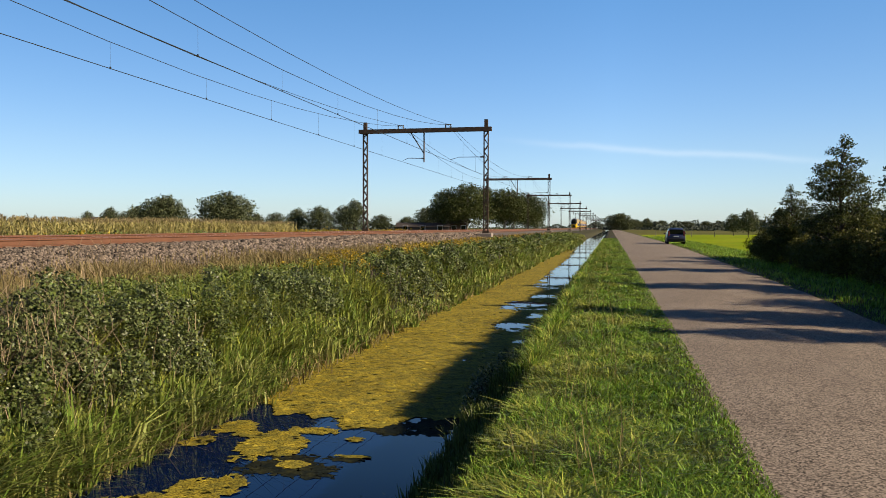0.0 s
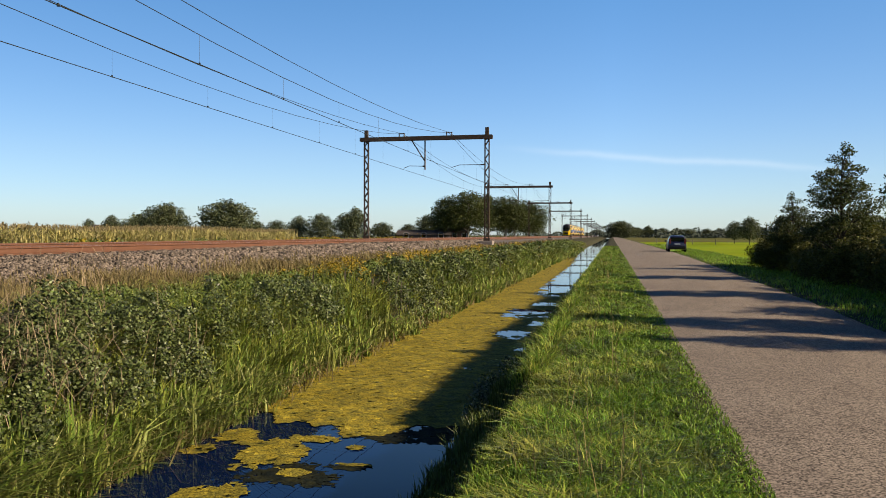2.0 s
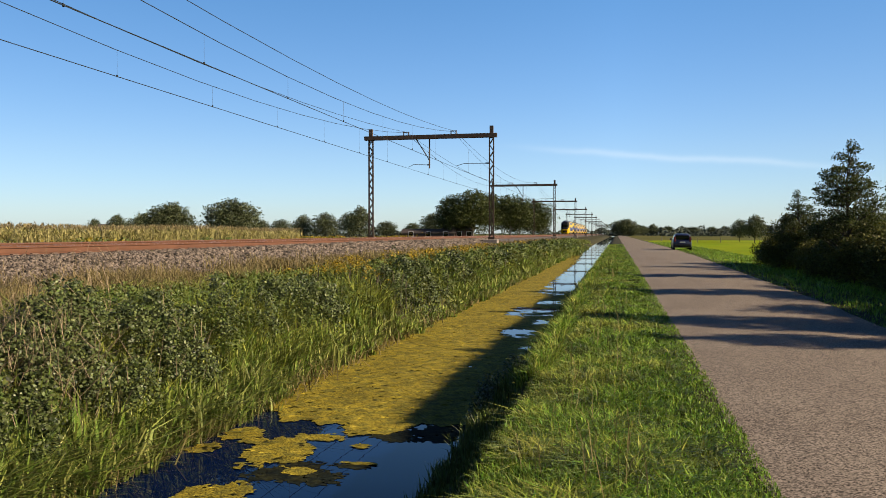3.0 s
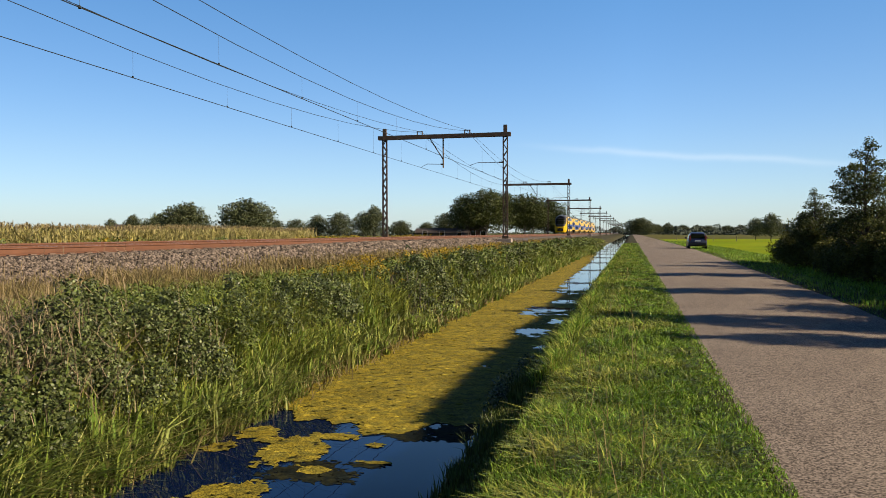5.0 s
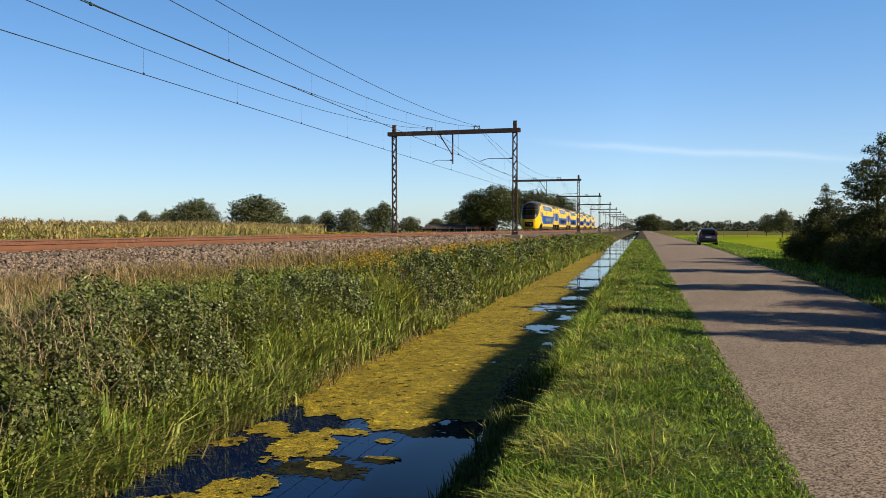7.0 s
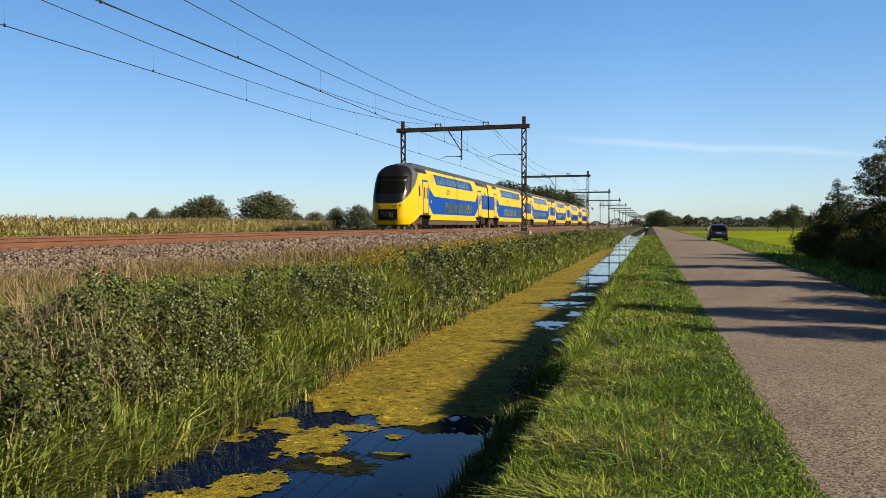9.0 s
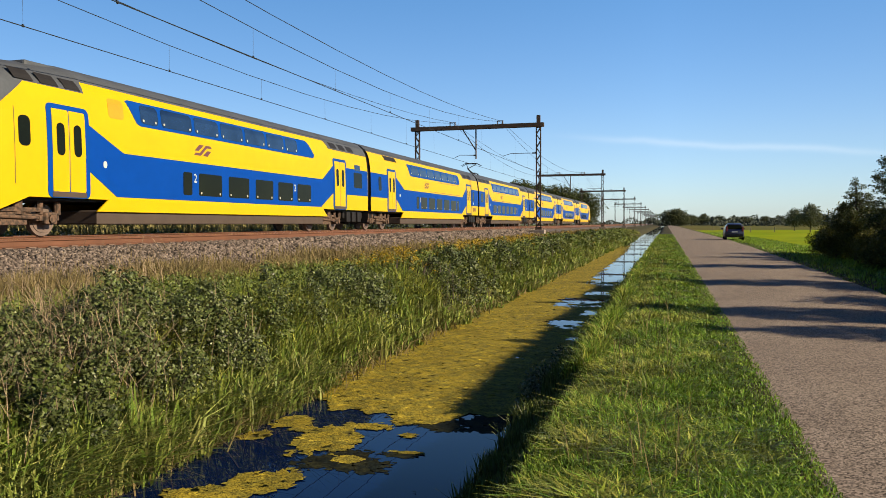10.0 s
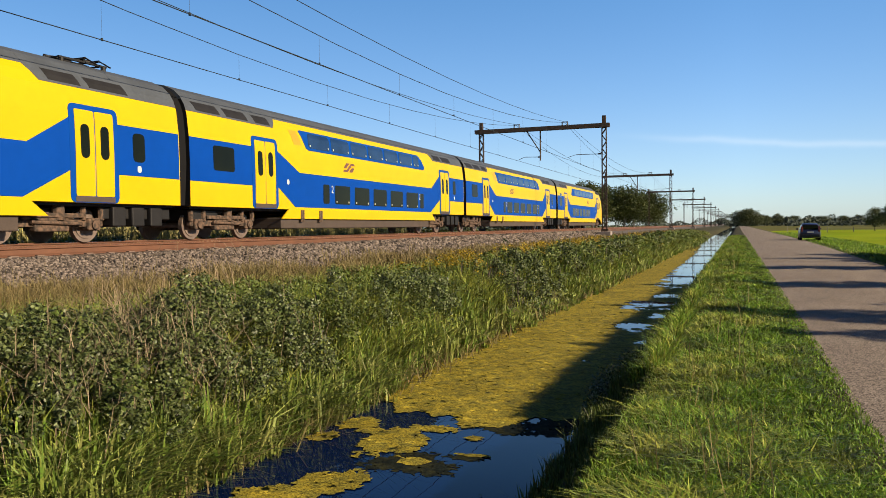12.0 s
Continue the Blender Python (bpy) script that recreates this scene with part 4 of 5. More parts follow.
    part("coupler", bm, M_ROOFDARK, hatch, "grey automatic coupler")
    bm = bmesh.new()
    box(bm, -0.7, 0.7, 3.6, 5.2, 4.50, 4.78, 0.08)
    part("roof_box", bm, M_ROOF, car)
    for s in (1, -1):
        add_side(car, s, L, True)
    add_roof_ends(car, L, True)
    add_under(car, L, 5.5)
    bm = bmesh.new()
    box(bm, -1.0, 1.0, 0.5, 1.5, 0.2, 0.4, 0.03)
    part("snow_plough", bm, M_ROOFDARK, car)
    for y in (2.55, 22.3):
        add_bogie(car, y)
    return car


def build_train():
    first = cab_car()
    plain = middle_car(wide=False, numeral="21")
    tail = middle_car()
    power = middle_car(((3.0, True), (23.6, False)), numeral="1")
    rows = [(first, 0.0, 0)]
    y = 27.5
    rows.append((plain, y, 0))
    rows.append((power, y + 26.75, 0))
    rows.append((tail, y + 2 * 26.75, 0))
    rows.append((copy_thing(tail, Matrix()), y + 3 * 26.75, 0))
    rows.append((copy_thing(first, Matrix()), y + 4 * 26.75 + 27.5, 180))
    for k in range(4):
        part("fleet_mark", side_panel(rounded(24.55 + k * 0.25, 24.73 + k * 0.25, 1.30, 1.62, 0.03, 1), 0.007, 1), M_NUM, plain, "plain dark number bar")
    return rows


TRAIN_SPEED, NOSE_AT = 37.42, (9.5, 32.72)


def motions():
    """The train runs past at an even speed."""
    for car, back, turn in TRAIN:
        rows = [(float(t), pose(TRACKS[1], NOSE_AT[1] - TRAIN_SPEED * (t - NOSE_AT[0]) + back, RAIL_Z + FLOOR_LIFT, 0, 0, turn)) for t in range(0, 13)]
        walk(car, rows)

FAR_TREES = [  # kind, x, y, spread, height, turn
    (0, -105.1, 170.2, 1.07, 0.93, 0),
    (0, -126.7, 191.9, 0.65, 0.76, 67),
    (1, -172.3, 245.6, 1.00, 0.87, 134),
    (1, -196.1, 265.4, 0.68, 0.90, 201),
    (0, -92.5, 177.3, 1.19, 1.10, 268),
    (1, -107.7, 225.6, 0.78, 0.71, 335),
    (1, -102.2, 228.1, 0.94, 0.73, 42),
    (1, -90.2, 217.0, 0.93, 0.85, 109),
    (1, -82.5, 214.7, 1.05, 0.92, 176),
    (1, -71.1, 202.9, 0.90, 0.88, 243),
    (1, -65.2, 194.4, 0.90, 1.04, 310),
    (1, -85.8, 287.5, 1.12, 0.77, 17),
    (1, -76.0, 290.2, 0.94, 0.69, 84),
    (1, -52.8, 223.9, 1.10, 0.89, 151),
    (2, -44.2, 210.4, 0.69, 0.81, 218),
    (2, -38.5, 211.5, 1.40, 1.13, 285),
    (2, -37.5, 237.1, 0.94, 1.18, 352),
    (2, -29.6, 223.0, 1.33, 1.06, 59),
    (2, -25.3, 243.7, 1.31, 1.00, 126),
    (2, -33.0, 273.0, 1.53, 1.03, 193),
    (1, -26.4, 278.8, 0.93, 0.96, 260),
    (0, 4.9, 480.0, 1.53, 1.13, 327),
    (1, 15.4, 519.8, 1.30, 0.84, 34),
    (1, 24.6, 559.5, 1.28, 0.98, 101),
    (1, 34.4, 558.9, 1.28, 0.82, 168),
    (1, 24.4, 168.2, 0.50, 0.54, 235),
    (1, 24.0, 148.1, 0.56, 0.59, 302),
    (1, 55.3, 617.5, 2.19, 0.81, 9),
    (1, 69.8, 616.1, 1.67, 0.81, 76),
]

# ---- plants ----
def verge_grass():
    """Mown-edge verge between road and ditch, and the shaded verge across the road."""
    n = 95000
    y = along(n, 3.2, 120, 1.75)
    x = rng.uniform(-0.90, 1.0, n)
    far = np.clip(y / 7, 1, 9)
    h = (0.07 + 0.025 * drift(x, y, 0.6, 1)) * np.where(x > 0.55, 0.62, 1.0) * rng.uniform(0.5, 1.4, n)
    v, f = blades(np.stack([x, y, land(x, y) - 0.01], -1), np.clip(h, 0.03, 0.2), rng.uniform(0.006, 0.012, n) * far**0.75, 0.5, 0.5)
    stuff("verge_grass", v, f, M_GRASS, "lush bright green verge grass beside ditch", "grass")
    # uneven tussocks, taller along the ditch
    k = 6200
    cy, cx = along(k, 3.3, 110, 1.6), rng.uniform(-0.82, 0.72, k)
    hump = 0.6 * drift(cx, cy, 0.7, 3) + 0.6 * drift(cx, cy, 0.28, 5)
    ok = (hump > -0.35) | (rng.random(k) < 0.25)
    cx, cy, hump = cx[ok], cy[ok], hump[ok]
    far = np.clip(cy / 8, 1, 7)
    h = np.interp(cx, [-0.82, -0.55, 0.2, 0.7], [0.075, 0.14, 0.135, 0.07]) * (1 + 0.6 * np.clip(hump, -0.8, 1)) * rng.uniform(0.7, 1.25, len(cx))
    pale = (drift(cx, cy, 1.1, 9) + 0.7 * drift(cx, cy, 0.35, 11) + rng.normal(0, 0.35, len(cx)) - 0.4 * (cx + 0.4)) > 0.15
    dull = ~pale & (drift(cx, cy, 0.45, 25) + rng.normal(0, 0.3, len(cx)) > 0.35)
    for name, mat, label, pick in (("dull_tussocks", M_SEDGE, "dark green grass tussocks in the verge", dull), ("verge_tussocks", M_GRASS, "deep green grass tussocks in the verge", ~pale & ~dull), ("verge_tufts", M_PALEGRASS, "pale yellow-green grass clumps in the verge", pale)):
        v, f = tufts(cx[pick], cy[pick], 0.055 * far[pick] ** 0.6, 22, h[pick], 0.0125 * far[pick] ** 0.75, 0.75, 0.8)
        stuff(name, v, f, mat, label, "grass")
    # rank lit grass along the ditch farther down the road
    k = 1100
    cy = along(k, 9.0, 110, 1.4)
    cx = rng.uniform(-1.12, -0.78, k)
    far = np.clip(cy / 8, 1, 7)
    for name, mat, label, pick in (("ditch_edge_grass", M_GRASS, "rank green grass along the ditch edge", rng.random(k) < 0.6), ("seeding_grass", M_PALEGRASS, "pale seeding grass along the ditch edge", rng.random(k) < 0.35)):
        v, f = tufts(cx[pick], cy[pick], 0.06 * far[pick] ** 0.6, 22, rng.uniform(0.16, 0.30, pick.sum()), 0.011 * far[pick] ** 0.75, 0.45, 0.7)
        stuff(name, v, f, mat, label, "grass")
    n = 32000
    y = along(n, 9, 160, 1.5)
    r = np.interp(y, [p[0] for p in ROAD_R], [p[1] for p in ROAD_R])
    x = r - 0.05 + rng.uniform(0, 1, n) ** 0.8 * 4.2
    far = np.clip(y / 7, 1, 12)
    h = (0.13 + 0.06 * drift(x, y, 0.9, 1)) * rng.uniform(0.6, 1.5, n) * np.where(x - r < 0.35, 0.5, 1.0)
    v, f = blades(np.stack([x, y, land(x, y) - 0.02], -1), np.clip(h, 0.04, 0.5), rng.uniform(0.006, 0.010, n) * far**0.85, 0.5, 0.7)
    stuff("roadside_grass", v, f, M_GRASS, "green roadside grass in tree shade", "grass")
    n = 160
    y = along(n, 4.5, 60, 1.7)
    x = rng.uniform(-0.6, 0.2, n)
    v, f = blades(np.stack([x, y, land(x, y)], -1), rng.uniform(0.25, 0.6, n), 0.005 * np.clip(y / 8, 1, 5), 0.5, 0.5)
    stuff("dry_stalks", v, f, M_GRASS_DRY, "pale dry grass stalks in the verge", "grass")


def behind_the_camera():
    """The same growth carried on past the camera's stand."""
    n = 16000
    y, x = rng.uniform(-14, 3.3, n), rng.uniform(-1.2, 0.95, n)
    v, f = blades(np.stack([x, y, land(x, y) - 0.01], -1), rng.uniform(0.05, 0.16, n), rng.uniform(0.008, 0.016, n), 0.42, 0.5)
    stuff("verge_grass", v, f, M_GRASS, "short green verge grass along the road", "grass")
    n = 9000
    y, x = rng.uniform(-14, 4.4, n), rng.uniform(-10.0, -4.8, n)
    v, f = blades(np.stack([x, y, land(x, y) - 0.03], -1), bank_height(x, y) * rng.uniform(0.4, 1.0, n), rng.uniform(0.014, 0.028, n), 0.4, 0.7)
    stuff("bank_grass", v, f, M_HERB, "rank olive grass on the ditch bank", "grass")
    n = 8000
    y, x = rng.uniform(-14, 9.5, n), rng.uniform(4.3, 9.0, n)
    v, f = blades(np.stack([x, y, land(x, y) - 0.02], -1), rng.uniform(0.05, 0.18, n), rng.uniform(0.010, 0.02, n), 0.42, 0.5)
    stuff("roadside_grass", v, f, M_GRASS, "short green roadside grass", "grass")


def bank_height(x, y):
    """How high the growth on the far bank stands."""
    top = np.interp(x, [-10.2, -9.3, -8.2, -7.0, -6.0, -5.4, -5.0, -4.7, -4.4], [0.08, 0.20, 0.38, 0.56, 0.70, 0.72, 0.58, 0.42, 0.25])
    return top * (1 + 0.10 * drift(x, y, 2.2, 1) + 0.20 * drift(x, y, 0.9, 2) + 0.14 * drift(x, y, 0.4, 4))


def brambly(x, y):
    """Above zero where brambles and nettles have taken over the bank."""
    near = 1.2 - np.hypot((x + 5.42) / 0.52, (y - 6.8) / 3.3)
    mound = 1.1 - np.hypot((x + 5.05) / 0.55, (y - 20.3) / 2.8)
    mid = 0.8 - np.hypot((x + 5.5) / 0.6, (y - 13.4) / 2.2)
    rest = 0.75 * drift(x, y, 1.7, 12) - 0.35 - 0.6 * np.abs(x + 5.7)
    return np.maximum(np.maximum(near, mound), np.maximum(mid, rest)) + 0.28 * drift(x, y, 0.7, 13) + 0.15 * drift(x, y, 0.3, 14)


def bank_plants():
    # low undergrowth of grass over the whole bank
    n = 80000
    y = along(n, 4.2, 170, 1.5)
    x = rng.uniform(-9.8, -4.75, n)
    ok = (brambly(x, y) < 0.1) | (rng.random(n) < 0.06)
    x, y = x[ok], y[ok]
    n = len(x)
    v, f = blades(np.stack([x, y, land(x, y) - 0.03], -1), bank_height(x, y) * rng.uniform(0.25, 0.65, n) * np.where(x > -5.2, 0.5, 1.0), rng.uniform(0.008, 0.016, n) * np.clip(y / 9, 1, 10) ** 0.8, 0.5, 0.8)
    stuff("bank_grass", v, f, M_HERB, "rank green and olive grass covering the ditch bank", "grass")
    # tussocks and fans of grass, each of its own colour
    k = 6400
    cy, cx = along(k, 4.4, 120, 1.35), rng.uniform(-9.4, -4.95, k)
    far = np.clip(cy / 9, 1, 8)
    b = brambly(cx, cy)
    ok = (b < 0.05) & ((drift(cx, cy, 0.5, 15) > -0.25) | (rng.random(k) < 0.2))
    cx, cy, far = cx[ok], cy[ok], far[ok]
    k = len(cx)
    h = bank_height(cx, cy) * rng.uniform(0.65, 1.15, k)
    hue = drift(cx, cy, 1.5, 16) + 0.6 * drift(cx, cy, 0.6, 17) + rng.normal(0, 0.4, k)
    dry = np.interp(cx, [-9.4, -8.4, -7.4, -5.0], [0.9, 0.25, -0.5, -1.1]) + rng.normal(0, 0.4, k) + np.clip((cy - 18) / 25, 0, 0.5) > 0.25
    kinds = (("bank_tussocks", M_HERB, "olive green grass tussocks on the ditch bank", ~dry & (hue > -0.15) & (hue <= 0.55)), ("bright_tussocks", M_TUFT, "bright green grass tussocks on the ditch bank", ~dry & (hue <= -0.15)),
             ("pale_tussocks", M_PALEGRASS, "yellow-green grass tussocks on the ditch bank", ~dry & (hue > 0.55)), ("dry_tussocks", M_GRASS_DRY, "straw-brown grass tussocks on the ditch bank", dry))
    for name, mat, label, pick in kinds:
        v, f = tufts(cx[pick], cy[pick], 0.09 * far[pick] ** 0.6, 26, h[pick], 0.0155 * far[pick] ** 0.7, 0.62, 0.9)
        stuff(name, v, f, mat, label, "grass")
    # small-leaved herbs standing in sprays among the grass
    k = 3000
    cy, cx = along(k, 5, 120, 1.35), rng.uniform(-7.2, -5.1, k)
    ok = (brambly(cx, cy) < 0.2) & (drift(cx, cy, 0.8, 18) + 0.5 * drift(cx, cy, 0.3, 19) > 0.05)
    cx, cy = cx[ok], cy[ok]
    c = np.stack([cx, cy, land(cx, cy) + bank_height(cx, cy) * rng.uniform(0.55, 0.95, len(cx))], -1)
    v, f = sprays(c, 0.13 * np.clip(cy / 12, 1, 5) ** 0.6, 20, 0.05 * np.clip(cy / 11, 1, 6) ** 0.75)
    stuff("bank_herbs", v, f, M_SEDGE, "leafy dull green herbs on the ditch bank", "herbs")
    # nettles and brambles: sprays of dark leaves over hollow shade
    k = 15000
    cy, cx = along(k, 4.3, 70, 1.7), rng.uniform(-6.9, -4.7, k)
    b = brambly(cx, cy)
    hollow = drift(cx, cy, 0.45, 20) + 0.6 * drift(cx, cy, 0.18, 21)
    ok = (b > 0.05) & ((hollow > -0.1) | (rng.random(k) < 0.05))
    cx, cy, b, hollow = cx[ok], cy[ok], b[ok], hollow[ok]
    z = land(cx, cy) + bank_height(cx, cy) * np.where(rng.random(len(cx)) < 0.7, rng.uniform(0.85, 1.08, len(cx)), rng.uniform(0.3, 0.8, len(cx))) + 0.17 * hollow
    c = np.stack([cx, cy, z], -1)
    far = np.clip(cy / 11, 1, 5)
    v, f = sprays(c, 0.10 * far**0.6, 22, 0.043 * far**0.75)
    stuff("nettle_thicket", v, f, M_NETTLE, "dark green nettle and bramble leaves in mounds", "nettles")
    # paler young shoots at the top of the thicket
    pick = (hollow > 0.35) & (rng.random(len(cx)) < 0.12)
    v, f = sprays(c[pick] + [0.04, 0, 0.06], 0.10 * far[pick] ** 0.6, 12, 0.045 * far[pick] ** 0.75)
    stuff("young_shoots", v, f, M_SEDGE, "fresh green shoots over the brambles", "bramble")
    # single grass blades that have grown up through the thicket
    n = 3000
    y, x = along(n, 4.6, 26, 1.4), rng.uniform(-6.2, -4.9, n)
    v, f = blades(np.stack([x, y, land(x, y)], -1), bank_height(x, y) * rng.uniform(0.9, 1.35, n), rng.uniform(0.008, 0.014, n), 0.4, 0.7)
    stuff("grass_blades", v, f, M_PALEGRASS, "single pale grass blades growing through brambles", "grass")
    # reeds at the water's edge, in fans that stand and lean over the water
    k = 2100
    cy = along(k, 4.2, 130, 1.5)
    cx = -4.78 + rng.normal(0, 0.13, k) - 0.06 * np.sin(cy * 1.3) + 0.10 * drift(cy * 0, cy, 1.1, 1) + np.where((cy > 9.5) & (cy < 17), rng.uniform(-0.5, 0, k), 0)
    far = np.clip(cy / 9, 1, 9)
    h = rng.uniform(0.28, 0.60, k) * (1 + 0.35 * drift(cx, cy, 1.0, 6) + 0.2 * drift(cx, cy, 0.4, 3)) * np.where(np.abs(cy - 20.3) < 2.6, 0.5, 1.0)
    # a wider bed of reeds where the brambles stand back
    m = 420
    cy, cx = np.concatenate([cy, along(m, 4.3, 10.5, 1.3)]), np.concatenate([cx, rng.uniform(-5.05, -4.5, m)])
    far, h = np.concatenate([far, np.ones(m)]), np.concatenate([h, rng.uniform(0.30, 0.62, m) * (1 + 0.3 * drift(cx[k:], cy[k:], 0.6, 26))])
    green = rng.random(k + m) < 0.62
    for name, mat, label, pick in (("water_reeds", M_REED, "light green reed blades at the water edge", green), ("lush_reeds", M_TUFT, "fresh green reed blades at the water edge", ~green)):
        v, f = tufts(cx[pick], cy[pick], 0.06 * far[pick] ** 0.5, 12, h[pick], 0.026 * far[pick] ** 0.6, 0.42, 0.9, floor=-0.78)
        stuff(name, v, f, mat, label, "reeds")
    n = 1300
    y = along(n, 4.2, 40, 1.6)
    x = -4.60 + rng.normal(0, 0.14, n)
    v, f = blades(np.stack([x, y, np.maximum(land(x, y), -0.74)], -1), rng.uniform(0.12, 0.45, n), rng.uniform(0.010, 0.018, n) * np.clip(y / 9, 1, 5) ** 0.7, 0.9, 0.9)
    stuff("dead_reeds", v, f, M_GRASS_DRY, "bent straw-coloured dead reeds at the water edge", "reeds")
    # tan grass along the ballast
    n = 34000
    y = along(n, 7, 150, 1.5)
    x = rng.normal(-9.25, 0.55, n)
    patch = drift(x, y, 1.6, 22) + 0.5 * drift(x, y, 0.5, 23)
    ok = (patch > -0.5) | (rng.random(n) < 0.3)
    x, y, patch = x[ok], y[ok], patch[ok]
    n = len(x)
    v, f = blades(np.stack([x, y, land(x, y)], -1), rng.uniform(0.14, 0.40, n) * (1 + 0.35 * patch), rng.uniform(0.006, 0.011, n) * np.clip(y / 9, 1, 8) ** 0.85, 0.45, 0.6)
    stuff("tan_grass", v, f, M_GRASS_DRY, "tan dry grass along the ballast foot", "grass")
    # yellow flowering patches: flat heads in sprays
    pieces = []
    for cx, cy, rx, ry, k in ((-6.3, 17.6, 0.6, 1.0, 120), (-6.9, 16.0, 0.4, 0.7, 30), (-6.7, 22, 0.8, 2.2, 18), (-7.2, 28, 0.9, 3, 55), (-7.3, 33, 1.0, 4, 80), (-7.2, 41, 1.0, 5, 30), (-7.3, 52, 1.2, 8, 25), (-7.0, 64, 1.3, 12, 20)):
        x, y = rng.normal(cx, rx * 0.6, k), rng.normal(cy, ry * 0.5, k)
        pieces.append(np.stack([x, y, land(x, y) + bank_height(x, y) * rng.uniform(0.8, 1.1, k) + 0.05], -1))
    c = np.concatenate(pieces)
    v, f = sprays(c, 0.09 * np.clip(c[:, 1] / 14, 1, 4) ** 0.6, 11, 0.04 * np.clip(c[:, 1] / 14, 1, 4) ** 0.8, (0, 0, 1.0))
    stuff("yellow_flowers", v, f, M_FLOWER, "small yellow flower heads over the bank", "flowers")
    # dark spent dock stalks
    n = 60
    y, x = np.concatenate([rng.normal(18.6, 0.5, 40), along(20, 8, 40, 1.2)]), rng.normal(-5.6, 0.3, n)
    v, f = blades(np.stack([x, y, land(x, y) + 0.2], -1), rng.uniform(0.5, 0.95, n), rng.uniform(0.02, 0.05, n), 0.15, 0.3)
    stuff("dock_stalks", v, f, M_BARK, "dark brown spent dock stalks on the bank", "dry weeds")
    # bare brown twigs standing over the nettles
    pieces = []
    for cx, cy, k in ((-5.6, 6.5, 30), (-5.3, 6.2, 34), (-5.85, 7.0, 20), (-5.5, 5.6, 18), (-6.9, 9.3, 14), (-5.3, 8.2, 6), (-5.2, 5.0, 24)):
        x, y = rng.normal(cx, 0.3, k), rng.normal(cy, 0.35, k)
        p = np.stack([x, y, land(x, y)], -1)
        h = rng.uniform(0.8, 1.3, k)
        pieces.append(blades(p, h, 0.010, 0.85, 0.4))
        # side twigs
        q = np.repeat(p, 9, 0) + np.stack([rng.normal(0, 0.16, 9 * k), rng.normal(0, 0.16, 9 * k), rng.uniform(0.5, 1.1, 9 * k)], -1)
        pieces.append(blades(q, rng.uniform(0.08, 0.3, 9 * k), 0.0065, 1.5, 0.6))
    v, f = joined(*pieces)
    stuff("dry_twigs", v, f, M_TWIG, "bare brown dry weed stalks over nettles", "dry weeds")
    # arching canes with leaves standing proud of the mass
    n = 36
    cx, cy = rng.uniform(-5.9, -5.0, n), along(n, 5, 26, 1.4)
    pts = []
    for x, y in zip(cx, cy):
        a, r, h = rng.uniform(0, 6.28), rng.uniform(0.3, 0.6), rng.uniform(0.4, 0.65)
        u = np.linspace(0.25, 1, 26)
        z = float(land(np.float64(x), np.float64(y))) + 0.15 + h * np.sin(u * 2.2)
        p = np.stack([x + np.cos(a) * r * u, y + np.sin(a) * r * u, z], -1)
        pts.append(np.repeat(p, 3, 0) + rng.normal(0, 0.035, (78, 3)))
    v, f = leaves(np.concatenate(pts), rng.uniform(0.03, 0.055, 78 * n), 0.3, 0.34)
    stuff("bramble_canes", v, f, M_SEDGE, "arching leafy bramble canes over the ditch bank", "bramble")
    # broad upright flag leaves near the stand
    k = 34
    cy, cx = rng.uniform(4.3, 6.4, k), rng.normal(-4.95, 0.22, k)
    v, f = tufts(cx, cy, 0.05, 11, rng.uniform(0.5, 0.95, k), 0.024, 0.28, 0.7, floor=-0.76)
    stuff("flag_leaves", v, f, M_TUFT, "broad upright green flag leaves at the water edge", "reeds")
    # rank grass down the steep near bank
    n = 8000
    y = along(n, 3.6, 40, 1.4)
    x = rng.uniform(-1.42, -0.86, n)
    z = np.maximum(land(x, y), -0.74)
    h = np.clip(rng.uniform(0.2, 0.6, n), 0.05, np.maximum(0.06, -0.16 - z + 0.12 * drift(x, y, 0.5, 3)))
    v, f = blades(np.stack([x, y, z], -1), h, rng.uniform(0.010, 0.018, n) * np.clip(y / 8, 1, 8) ** 0.7, 0.2, 0.5)
    stuff("ditch_grass", v, f, M_SEDGE, "rank dark grass down the steep ditch side", "grass")
    # dark sedge tussocks hanging over the near water's edge
    ps = []
    for cx, cy, r in ((-1.55, 9.6, 0.24), (-1.62, 10.6, 0.26), (-1.5, 8.9, 0.2), (-1.55, 12.4, 0.22)):
        k = 900
        d = rng.normal(0, 1, (k, 3))
        d /= np.linalg.norm(d, axis=1)[:, None]
        ps.append(np.array((cx, cy, -0.52)) + d * r * [1, 1.3, 1.0] * rng.uniform(0.4, 1, (k, 1)))
    v, f = leaves(np.concatenate(ps), 0.045, 0.4, 0.3)
    stuff("bank_bramble", v, f, M_NETTLE, "dark bramble leaves hanging over the ditch", "bramble")


